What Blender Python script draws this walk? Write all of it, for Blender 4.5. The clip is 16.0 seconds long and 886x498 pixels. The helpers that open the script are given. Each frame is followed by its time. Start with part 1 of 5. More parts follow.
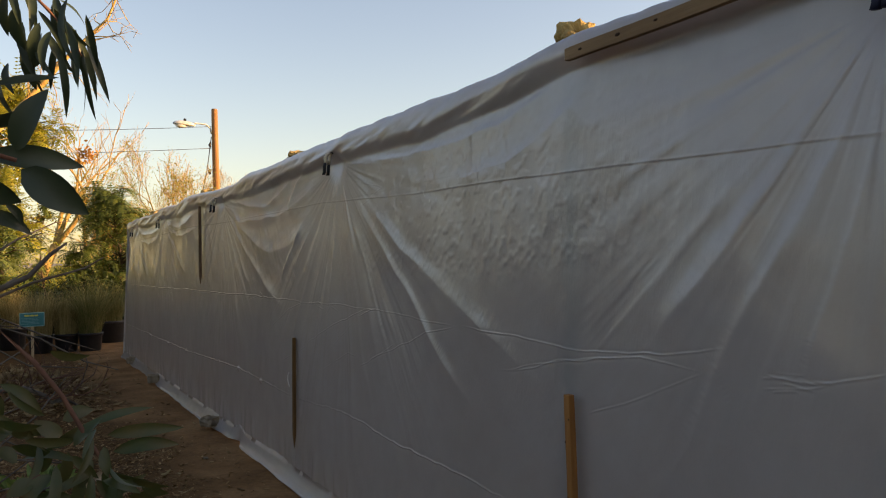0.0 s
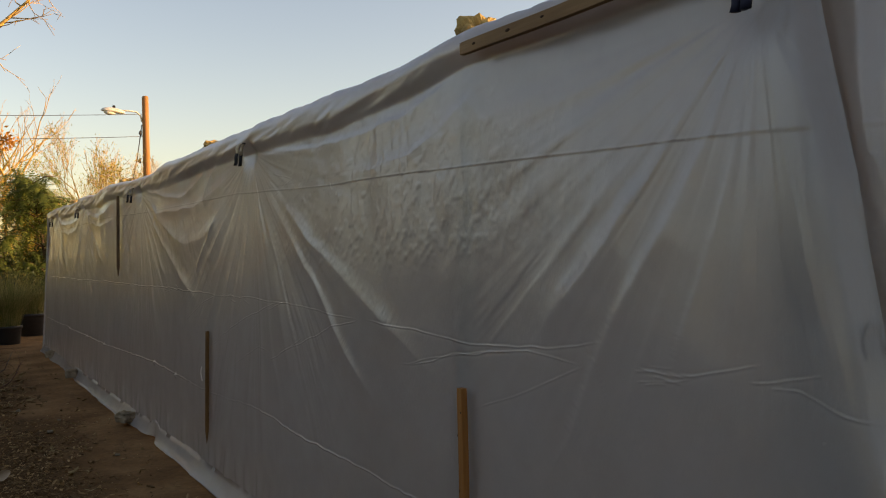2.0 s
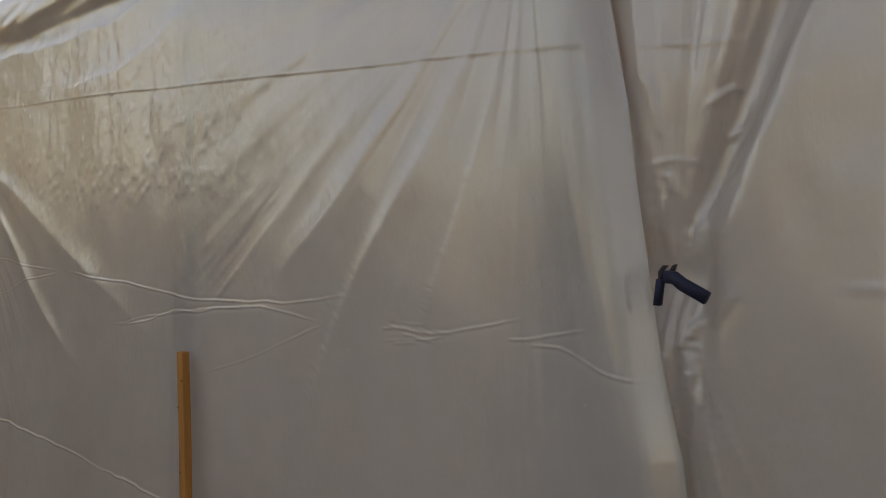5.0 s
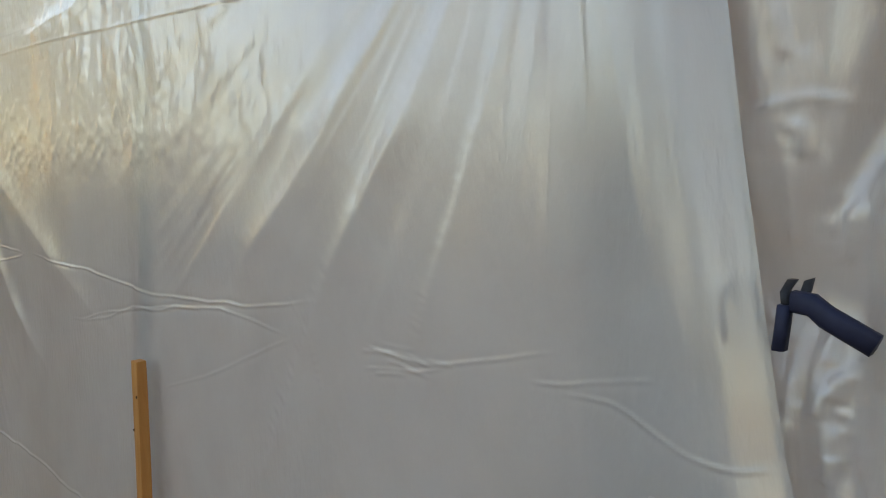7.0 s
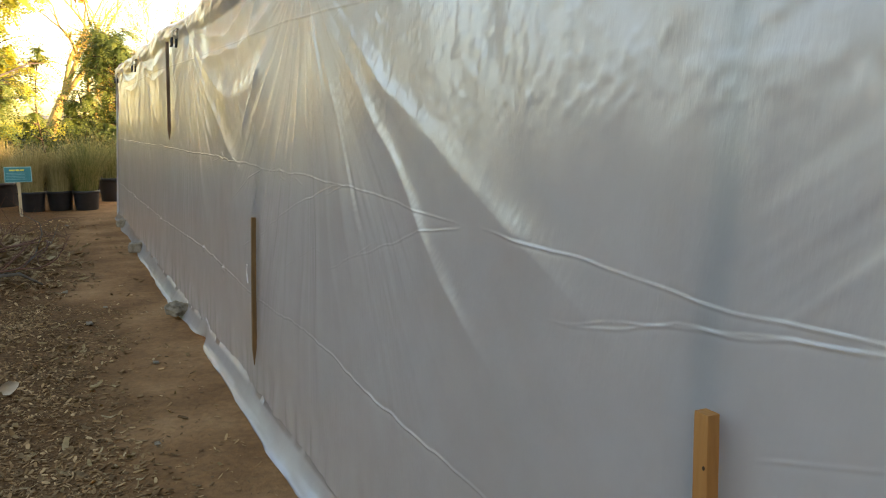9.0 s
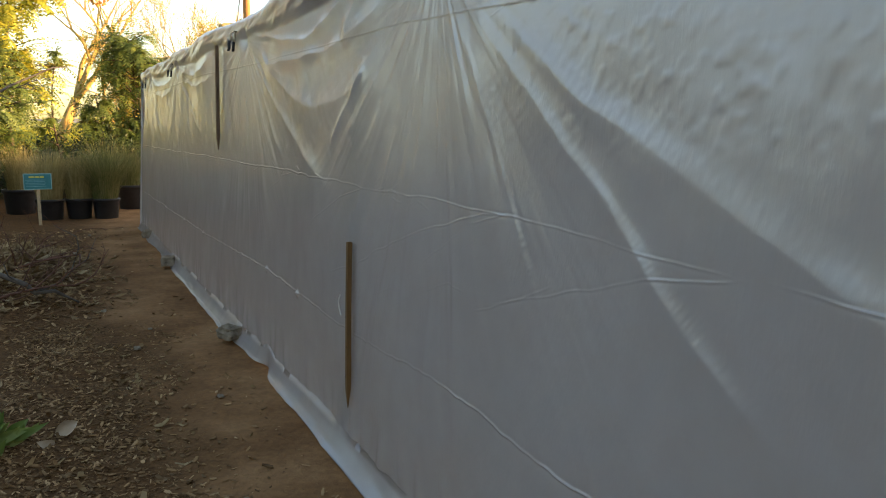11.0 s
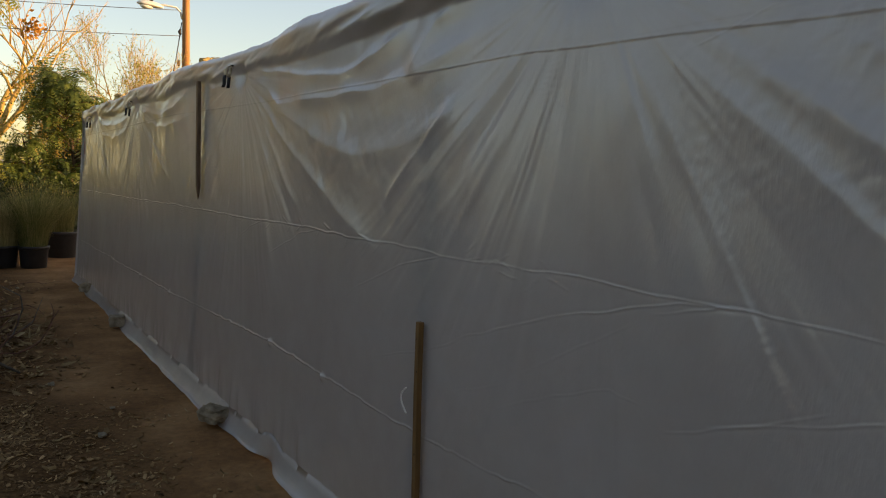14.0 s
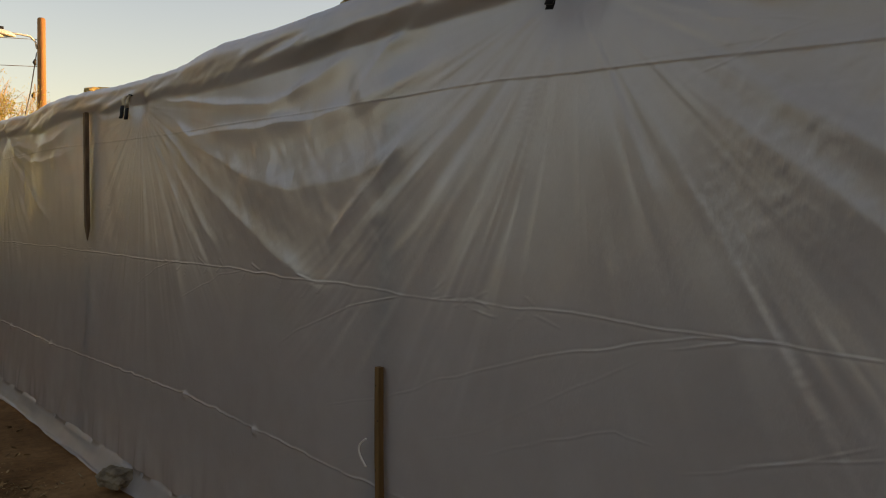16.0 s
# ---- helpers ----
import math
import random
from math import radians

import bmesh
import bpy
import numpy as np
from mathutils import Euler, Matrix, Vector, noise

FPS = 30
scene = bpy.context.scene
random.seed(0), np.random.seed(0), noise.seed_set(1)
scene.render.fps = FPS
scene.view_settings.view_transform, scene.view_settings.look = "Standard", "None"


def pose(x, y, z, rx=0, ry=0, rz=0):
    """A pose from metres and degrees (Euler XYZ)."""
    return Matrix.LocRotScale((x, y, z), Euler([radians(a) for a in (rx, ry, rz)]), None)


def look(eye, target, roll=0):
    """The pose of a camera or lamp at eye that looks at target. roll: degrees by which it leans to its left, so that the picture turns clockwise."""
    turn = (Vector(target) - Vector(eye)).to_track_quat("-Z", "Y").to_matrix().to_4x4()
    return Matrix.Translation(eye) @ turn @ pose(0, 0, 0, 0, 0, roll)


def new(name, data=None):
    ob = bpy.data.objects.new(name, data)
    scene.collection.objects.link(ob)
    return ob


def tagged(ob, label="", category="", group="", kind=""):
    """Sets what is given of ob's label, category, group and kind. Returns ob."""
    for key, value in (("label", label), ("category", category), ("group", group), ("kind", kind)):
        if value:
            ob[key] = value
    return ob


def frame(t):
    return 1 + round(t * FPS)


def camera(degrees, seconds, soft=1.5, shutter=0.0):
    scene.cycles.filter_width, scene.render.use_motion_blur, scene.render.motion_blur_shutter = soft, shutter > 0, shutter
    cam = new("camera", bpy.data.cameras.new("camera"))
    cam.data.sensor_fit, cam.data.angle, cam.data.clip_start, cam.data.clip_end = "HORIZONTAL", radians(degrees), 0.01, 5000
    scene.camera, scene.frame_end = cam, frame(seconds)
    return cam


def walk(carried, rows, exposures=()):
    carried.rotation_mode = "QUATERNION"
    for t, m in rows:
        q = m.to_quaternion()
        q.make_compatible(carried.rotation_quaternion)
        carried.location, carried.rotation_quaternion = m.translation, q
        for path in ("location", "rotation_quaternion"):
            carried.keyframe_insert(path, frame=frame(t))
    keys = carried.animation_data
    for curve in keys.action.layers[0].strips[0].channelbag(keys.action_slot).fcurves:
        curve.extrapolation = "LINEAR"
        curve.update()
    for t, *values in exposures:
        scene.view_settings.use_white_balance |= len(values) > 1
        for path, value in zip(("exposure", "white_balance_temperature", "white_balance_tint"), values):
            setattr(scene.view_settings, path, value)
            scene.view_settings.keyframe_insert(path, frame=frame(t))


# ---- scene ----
cam = camera(58.7, 16.0, soft=1.1)
PATH = [
    (0, (0.87, 1.55, 1.578), (1.829, 3.305, 1.611), -1.7),
    (0.5, (0.891, 1.558, 1.571), (1.872, 3.3, 1.602), -1.6),
    (1, (0.932, 1.551, 1.57), (1.971, 3.259, 1.596), -1.6),
    (1.5, (0.99, 1.513, 1.577), (2.066, 3.199, 1.593), -1.4),
    (2, (1.029, 1.469, 1.578), (2.114, 3.149, 1.588), -1.4),
    (2.5, (1.062, 1.437, 1.574), (2.154, 3.112, 1.571), -1.4),
    (3, (1.086, 1.413, 1.575), (2.179, 3.088, 1.55), -1.3),
    (3.5, (1.115, 1.422, 1.566), (2.243, 3.074, 1.513), -1.3),
    (4, (1.153, 1.514, 1.558), (2.481, 3.004, 1.428), -1.0),
    (4.5, (1.198, 1.638, 1.547), (2.688, 2.967, 1.427), -1.0),
    (4.7, (1.242, 1.673, 1.543), (2.771, 2.957, 1.426), -0.5),
    (6.8, (1.835, 1.968, 1.555), (3.323, 3.289, 1.349), -1.0),
    (7, (1.858, 2.013, 1.555), (3.261, 3.42, 1.328), -1.1),
    (7.3, (1.842, 2.115, 1.556), (3.152, 3.606, 1.314), -1.2),
    (7.5, (1.822, 2.216, 1.556), (3.085, 3.744, 1.293), -1.5),
    (8, (1.763, 2.484, 1.54), (2.98, 4.046, 1.264), -0.8),
    (8.5, (1.775, 2.753, 1.53), (2.79, 4.452, 1.239), -0.3),
    (9, (1.745, 2.994, 1.536), (2.615, 4.768, 1.225), -0.2),
    (9.5, (1.651, 3.178, 1.549), (2.53, 4.947, 1.235), 0.2),
    (9.7, (1.618, 3.249, 1.546), (2.503, 5.013, 1.226), 0.4),
    (11.8, (1.367, 3.902, 1.585), (2.233, 5.683, 1.305), 0.3),
    (12, (1.353, 3.966, 1.585), (2.231, 5.741, 1.302), 0.3),
    (12.5, (1.314, 4.133, 1.592), (2.213, 5.897, 1.308), 1.2),
    (13, (1.205, 4.313, 1.596), (2.123, 6.075, 1.362), 0.8),
    (13.5, (1.159, 4.457, 1.598), (2.129, 6.197, 1.422), 1.0),
    (14, (1.18, 4.604, 1.582), (2.228, 6.3, 1.417), 1.8),
    (14.5, (1.167, 4.752, 1.588), (2.268, 6.419, 1.5), 2.2),
    (15, (1.085, 4.887, 1.592), (2.321, 6.458, 1.514), 1.1),
    (15.5, (1.035, 4.924, 1.584), (2.33, 6.447, 1.51), 1.0),
    (16, (1.02, 4.93, 1.577), (2.331, 6.439, 1.504), 0.7),
]
walk(cam, [(t, look(eye, target, roll)) for t, eye, target, roll in PATH],
     exposures=[(0.0, 1.3, 7950, 27), (1.5, 1.22, 8500, 27), (3.5, 1.28, 9600, 29), (4.5, 1.92, 10500, 32), (7.0, 3.10, 8800, 22), (8.0, 3.10, 8550, 22),
                (9.5, 2.84, 7900, 19), (12.0, 1.88, 7500, 18), (13.0, 1.64, 7650, 20), (14.5, 1.20, 8500, 25), (16.0, 1.18, 9700, 29)])

# ---- light ----
SUN_ELEV, SUN_AZ = radians(8.0), radians(118.0)     # azimuth clockwise from +y
world = bpy.data.worlds.new("sky")
scene.world = world
world.use_nodes = True
wn = world.node_tree.nodes
sky = wn.new("ShaderNodeTexSky")
sky.sky_type, sky.sun_disc = "NISHITA", False
sky.sun_elevation, sky.sun_rotation = SUN_ELEV, SUN_AZ
sky.air_density, sky.dust_density, sky.ozone_density = 1.0, 1.2, 1.5
wn["Background"].inputs["Strength"].default_value = 0.15
world.node_tree.links.new(sky.outputs[0], wn["Background"].inputs["Color"])
sun_data = bpy.data.lights.new("sun", "SUN")
sun_data.energy, sun_data.angle, sun_data.color = 4.5, radians(0.6), (1.0, 0.71, 0.36)
sun = new("sun", sun_data)
to_sun = Vector((math.sin(SUN_AZ) * math.cos(SUN_ELEV), math.cos(SUN_AZ) * math.cos(SUN_ELEV), math.sin(SUN_ELEV)))
sun.matrix_basis = look(to_sun * 50, (0, 0, 0))


# ---- materials ----
def mat(name):
    m = bpy.data.materials.new(name)
    m.use_nodes = True
    nt = m.node_tree
    return m, nt.nodes, nt.links, nt.nodes["Principled BSDF"]


def noise_node(n, l, scale, detail=4.0, rough=0.55, vec=None, stretch=None):
    t = n.new("ShaderNodeTexNoise")
    t.inputs["Scale"].default_value, t.inputs["Detail"].default_value, t.inputs["Roughness"].default_value = scale, detail, rough
    if vec is None:
        vec = n.new("ShaderNodeTexCoord").outputs["Object"]
    if stretch:
        mp = n.new("ShaderNodeMapping")
        mp.inputs["Scale"].default_value = stretch
        l.new(vec, mp.inputs["Vector"])
        vec = mp.outputs["Vector"]
    l.new(vec, t.inputs["Vector"])
    return t.outputs["Fac"]


def ramp(n, l, fac, *stops):
    r = n.new("ShaderNodeValToRGB")
    els = r.color_ramp.elements
    while len(els) < len(stops):
        els.new(0.5)
    for e, (p, c) in zip(els, stops):
        e.position, e.color = p, (*c, 1)
    l.new(fac, r.inputs["Fac"])
    return r.outputs["Color"]


def blend(n, l, fac, a, b, mode="MIX"):
    m = n.new("ShaderNodeMix")
    m.data_type, m.blend_type = "RGBA", mode
    for sock, v in ((m.inputs[0], fac), (m.inputs[6], a), (m.inputs[7], b)):
        if isinstance(v, (int, float)):
            sock.default_value = v
        elif isinstance(v, tuple):
            sock.default_value = (*v, 1)
        else:
            l.new(v, sock)
    return m.outputs[2]


def bump(n, l, height, dist, strength=1.0, normal=None):
    b = n.new("ShaderNodeBump")
    b.inputs["Distance"].default_value, b.inputs["Strength"].default_value = dist, strength
    l.new(height, b.inputs["Height"])
    if normal is not None:
        l.new(normal, b.inputs["Normal"])
    return b.outputs["Normal"]


def simple(name, c1, c2, scale=12.0, rough=0.7, metal=0.0, bump_d=0.002, stretch=None, per_object=0.0):
    m, n, l, p = mat(name)
    f = noise_node(n, l, scale, stretch=stretch)
    col = ramp(n, l, f, (0.3, c1), (0.7, c2))
    if per_object:
        rnd = n.new("ShaderNodeObjectInfo").outputs["Random"]
        hs = n.new("ShaderNodeHueSaturation")
        mr = n.new("ShaderNodeMapRange")
        mr.inputs["To Min"].default_value, mr.inputs["To Max"].default_value = 1 - per_object, 1 + per_object
        l.new(rnd, mr.inputs["Value"])
        l.new(mr.outputs[0], hs.inputs["Value"])
        l.new(col, hs.inputs["Color"])
        col = hs.outputs["Color"]
    l.new(col, p.inputs["Base Color"])
    p.inputs["Roughness"].default_value, p.inputs["Metallic"].default_value = rough, metal
    if rough >= 0.65:
        p.inputs["Specular IOR Level"].default_value = 0.18
    if bump_d:
        l.new(bump(n, l, noise_node(n, l, scale * 4, stretch=stretch), bump_d), p.inputs["Normal"])
    return m


def island_mat(name, stops, rough=0.75, bump_scale=60.0, bump_d=0.001, transmit=0.0):
    """Each island of the mesh takes its own shade."""
    m, n, l, p = mat(name)
    rnd = n.new("ShaderNodeNewGeometry").outputs["Random Per Island"]
    col = ramp(n, l, rnd, *stops)
    col = blend(n, l, 0.35, col, ramp(n, l, noise_node(n, l, 14.0), (0.3, stops[0][1]), (0.7, stops[-1][1])))
    l.new(col, p.inputs["Base Color"])
    p.inputs["Roughness"].default_value = rough
    if rough >= 0.75:
        p.inputs["Specular IOR Level"].default_value = 0.1
    if bump_d:
        l.new(bump(n, l, noise_node(n, l, bump_scale), bump_d), p.inputs["Normal"])
    if transmit:
        tr = n.new("ShaderNodeBsdfTranslucent")
        l.new(col, tr.inputs["Color"])
        mx = n.new("ShaderNodeMixShader")
        mx.inputs[0].default_value = transmit
        l.new(p.outputs[0], mx.inputs[1])
        l.new(tr.outputs[0], mx.inputs[2])
        l.new(mx.outputs[0], n["Material Output"].inputs["Surface"])
    return m


def sheet_material():
    m, n, l, p = mat("white_poly_sheet")
    big = noise_node(n, l, 0.9, 5)
    col = ramp(n, l, big, (0.3, (0.305, 0.302, 0.302)), (0.7, (0.37, 0.369, 0.371)))
    dust = noise_node(n, l, 9.0, 6)
    col = blend(n, l, ramp(n, l, dust, (0.2, (0, 0, 0)), (0.8, (0.3, 0.3, 0.3))), col, (0.20, 0.187, 0.17))
    l.new(col, p.inputs["Base Color"])
    p.inputs["Coat Weight"].default_value, p.inputs["Coat Roughness"].default_value, p.inputs["Coat IOR"].default_value = 0.60, 0.12, 1.5
    p.inputs["Roughness"].default_value = 0.36
    r = n.new("ShaderNodeMapRange")
    r.inputs["To Min"].default_value, r.inputs["To Max"].default_value = 0.22, 0.29
    l.new(noise_node(n, l, 3.0, 5), r.inputs["Value"])
    l.new(r.outputs[0], p.inputs["Roughness"])
    p.inputs["Specular IOR Level"].default_value = 0.7
    fine = noise_node(n, l, 38.0, 3, 0.5, stretch=(1, 1, 0.35))
    soft = noise_node(n, l, 9.0, 3, 0.5, stretch=(1, 1, 0.5))
    crinkle = noise_node(n, l, 85.0, 2, 0.5, stretch=(1, 1, 0.28))
    patch = ramp(n, l, noise_node(n, l, 2.3, 4, 0.6), (0.42, (0.12, 0.12, 0.12)), (0.66, (1, 1, 1)))
    nrm = bump(n, l, blend(n, l, patch, (0.5, 0.5, 0.5), crinkle), 0.0032, 0.8)
    nrm = bump(n, l, fine, 0.0018, 0.45, nrm)
    nrm = bump(n, l, soft, 0.005, 0.22, nrm)
    l.new(nrm, p.inputs["Normal"])
    tr = n.new("ShaderNodeBsdfTranslucent")
    tr.inputs["Color"].default_value = (0.66, 0.63, 0.60, 1)
    mx = n.new("ShaderNodeMixShader")
    mx.inputs[0].default_value = 0.27
    l.new(p.outputs[0], mx.inputs[1])
    l.new(tr.outputs[0], mx.inputs[2])
    l.new(mx.outputs[0], n["Material Output"].inputs["Surface"])
    return m


def ground_material():
    m, n, l, p = mat("soil")
    geo = n.new("ShaderNodeTexCoord").outputs["Object"]
    f = noise_node(n, l, 1.3, 8, 0.62, geo)
    f2 = noise_node(n, l, 22.0, 6, 0.65, geo)
    col = ramp(n, l, f, (0.28, (0.19, 0.105, 0.050)), (0.5, (0.31, 0.185, 0.094)), (0.72, (0.44, 0.28, 0.155)))
    col = blend(n, l, 0.6, col, ramp(n, l, f2, (0.35, (0.09, 0.05, 0.026)), (0.65, (0.36, 0.245, 0.15))), "SOFT_LIGHT")
    # littered soil to the left of the trodden path
    sep = n.new("ShaderNodeSeparateXYZ")
    l.new(geo, sep.inputs[0])
    wob = n.new("ShaderNodeMath")
    wob.operation = "MULTIPLY_ADD"
    l.new(noise_node(n, l, 0.8, 4, 0.6, geo), wob.inputs[0])
    wob.inputs[1].default_value = 1.6
    l.new(sep.outputs["X"], wob.inputs[2])
    litter = n.new("ShaderNodeMapRange")
    litter.inputs["From Min"].default_value, litter.inputs["From Max"].default_value = 2.9, 2.35
    l.new(wob.outputs[0], litter.inputs["Value"])
    dark = ramp(n, l, noise_node(n, l, 34.0, 5, 0.7, geo), (0.3, (0.040, 0.019, 0.008)), (0.6, (0.15, 0.075, 0.030)), (0.8, (0.31, 0.175, 0.075)))
    col = blend(n, l, litter.outputs[0], col, dark)
    # dry straw-green field far out
    far = n.new("ShaderNodeMapRange")
    far.inputs["From Min"].default_value, far.inputs["From Max"].default_value = 23.0, 30.0
    l.new(sep.outputs["Y"], far.inputs["Value"])
    col = blend(n, l, far.outputs[0], col, ramp(n, l, noise_node(n, l, 0.25, 5, 0.6, geo), (0.35, (0.09, 0.11, 0.03)), (0.65, (0.30, 0.24, 0.09))))
    l.new(col, p.inputs["Base Color"])
    p.inputs["Roughness"].default_value, p.inputs["Specular IOR Level"].default_value = 0.95, 0.06
    nrm = bump(n, l, f2, 0.014, 0.9)
    nrm = bump(n, l, noise_node(n, l, 90.0, 4, 0.6, geo), 0.004, 0.7, nrm)
    l.new(nrm, p.inputs["Normal"])
    return m


M_SHEET = sheet_material()
M_SOIL = ground_material()
M_STAKE = simple("new_pine", (0.25, 0.098, 0.027), (0.37, 0.165, 0.05), 26, 0.65, stretch=(1, 1, 0.07))
M_OLDWOOD = simple("weathered_wood", (0.08, 0.045, 0.025), (0.20, 0.125, 0.075), 30, 0.8, stretch=(1, 1, 0.07))
M_BOARD = simple("pine_board", (0.17, 0.098, 0.048), (0.27, 0.165, 0.085), 22, 0.7, stretch=(1, 0.07, 1))
M_FRAME = simple("frame_wood", (0.20, 0.095, 0.07), (0.30, 0.15, 0.11), 22, 0.85, stretch=(1, 1, 0.1))
M_POLE = simple("pole_wood", (0.24, 0.115, 0.045), (0.38, 0.19, 0.08), 9, 0.8, stretch=(1, 1, 0.06))
M_BLACK = simple("black_rubber", (0.012, 0.012, 0.014), (0.022, 0.022, 0.026), 40, 0.5, bump_d=0)
M_NAVY = simple("navy_plastic", (0.008, 0.010, 0.024), (0.013, 0.016, 0.036), 40, 0.6, bump_d=0)
for m_ in (M_BLACK, M_NAVY):
    m_.node_tree.nodes["Principled BSDF"].inputs["Specular IOR Level"].default_value = 0.15
M_STEEL = simple("clamp_steel", (0.34, 0.28, 0.20), (0.46, 0.39, 0.29), 40, 0.45, 0.4, 0)
M_KNOT = simple("knot_hole", (0.03, 0.016, 0.008), (0.06, 0.03, 0.015), 40, 0.9, bump_d=0)
M_POT = simple("black_pot_plastic", (0.010, 0.011, 0.013), (0.02, 0.021, 0.024), 10, 0.45)
M_POTSOIL = simple("potting_soil", (0.03, 0.02, 0.014), (0.07, 0.05, 0.035), 40, 0.95, bump_d=0.006)
M_TEAL = simple("teal_sign_paint", (0.0, 0.145, 0.155), (0.005, 0.18, 0.19), 6, 0.45, bump_d=0)
M_YELLOW = simple("yellow_ink", (0.62, 0.52, 0.05), (0.72, 0.62, 0.08), 6, 0.5, bump_d=0)
M_PALE = simple("pale_ink", (0.10, 0.30, 0.31), (0.14, 0.36, 0.37), 6, 0.5, bump_d=0)
M_BORDER = simple("sign_edge", (0.20, 0.42, 0.42), (0.26, 0.48, 0.48), 6, 0.5, bump_d=0)
M_LATH = simple("sign_lath", (0.42, 0.30, 0.17), (0.55, 0.41, 0.25), 24, 0.75, stretch=(1, 1, 0.08))
M_ROCK = simple("sandstone", (0.26, 0.17, 0.07), (0.58, 0.42, 0.16), 9, 0.9, bump_d=0.012)
M_CONCRETE = simple("concrete_lump", (0.15, 0.115, 0.075), (0.31, 0.25, 0.18), 13, 0.92, bump_d=0.008, per_object=0.12)
M_LAMP = simple("lamp_housing", (0.55, 0.54, 0.50), (0.68, 0.67, 0.63), 6, 0.5, 0.1, 0)
M_WIRE = simple("wire", (0.02, 0.02, 0.02), (0.05, 0.045, 0.04), 10, 0.6, bump_d=0)
M_GLASS = simple("lamp_lens", (0.75, 0.73, 0.66), (0.82, 0.80, 0.74), 6, 0.15, bump_d=0)
M_BARK = simple("pale_bark", (0.30, 0.19, 0.06), (0.48, 0.32, 0.11), 9, 0.9, bump_d=0.01, stretch=(1, 1, 0.3))
M_DARKBARK = simple("dark_bark", (0.05, 0.035, 0.024), (0.11, 0.08, 0.055), 12, 0.9, bump_d=0.008, stretch=(1, 1, 0.3))
M_TWIG = simple("grey_twig", (0.07, 0.058, 0.048), (0.16, 0.135, 0.11), 16, 0.9, bump_d=0.002)
M_REDTWIG = simple("red_twig", (0.10, 0.045, 0.03), (0.17, 0.08, 0.05), 16, 0.7, bump_d=0.001)
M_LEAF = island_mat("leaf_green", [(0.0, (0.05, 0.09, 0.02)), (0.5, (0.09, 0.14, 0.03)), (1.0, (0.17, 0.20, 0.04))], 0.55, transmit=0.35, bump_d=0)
# gold leaves: low sun painted in; dark leaves: dark green with shade painted in
M_LEAFSUN = island_mat("leaf_sun_gold", [(0.0, (0.14, 0.19, 0.02)), (0.5, (0.31, 0.32, 0.033)), (1.0, (0.48, 0.41, 0.048))], 0.6, transmit=0.4, bump_d=0)
M_LEAFDARKSHADE = island_mat("leaf_dark_shade", [(0.0, (0.018, 0.036, 0.012)), (0.5, (0.03, 0.055, 0.017)), (1.0, (0.055, 0.085, 0.026))], 0.5, transmit=0.3, bump_d=0)
M_EUC = island_mat("gum_leaf", [(0.0, (0.014, 0.026, 0.013)), (0.6, (0.026, 0.043, 0.02)), (1.0, (0.055, 0.078, 0.034))], 0.42, bump_scale=30, bump_d=0.001, transmit=0.22)
M_EUCG = island_mat("young_gum_leaf", [(0.0, (0.02, 0.042, 0.010)), (0.7, (0.045, 0.078, 0.018)), (0.88, (0.10, 0.095, 0.025)), (1.0, (0.20, 0.08, 0.03))], 0.45, bump_scale=30, bump_d=0.001, transmit=0.25)
M_GRASS = island_mat("straw_grass", [(0.0, (0.18, 0.16, 0.05)), (0.35, (0.38, 0.30, 0.12)), (1.0, (0.60, 0.48, 0.24))], 0.8, transmit=0.3, bump_d=0)
M_GRASSG = island_mat("green_grass", [(0.0, (0.08, 0.11, 0.025)), (0.5, (0.20, 0.20, 0.06)), (1.0, (0.48, 0.39, 0.18))], 0.8, transmit=0.3, bump_d=0)
M_CHIP = island_mat("bark_chip", [(0.0, (0.055, 0.026, 0.010)), (0.5, (0.155, 0.076, 0.030)), (0.8, (0.28, 0.15, 0.062)), (1.0, (0.56, 0.36, 0.18))], 0.9, bump_d=0.002)
M_DRYLEAF = island_mat("dry_leaf", [(0.0, (0.10, 0.045, 0.014)), (0.6, (0.21, 0.11, 0.04)), (0.85, (0.30, 0.20, 0.085)), (1.0, (0.46, 0.34, 0.19))], 0.85, bump_d=0.002, transmit=0.15)
M_WEED = island_mat("weed_leaf", [(0.0, (0.06, 0.12, 0.02)), (0.6, (0.14, 0.22, 0.04)), (1.0, (0.28, 0.30, 0.08))], 0.55, bump_d=0.001, transmit=0.3)
M_ORANGE = island_mat("orange_leaf", [(0.0, (0.35, 0.13, 0.02)), (1.0, (0.55, 0.30, 0.05))], 0.6, transmit=0.4, bump_d=0)


# ---- builders ----
def link_mesh(name, verts, faces, material, smooth=True, parent=None, label=""):
    me = bpy.data.meshes.new(name)
    me.from_pydata([tuple(v) for v in verts], [], [tuple(f) for f in faces])
    me.materials.append(material)
    if smooth:
        me.polygons.foreach_set("use_smooth", [True] * len(me.polygons))
    me.update()
    ob = new(name, me)
    if parent is not None:
        ob.parent = parent
    if label:
        ob["label"] = label
    return ob


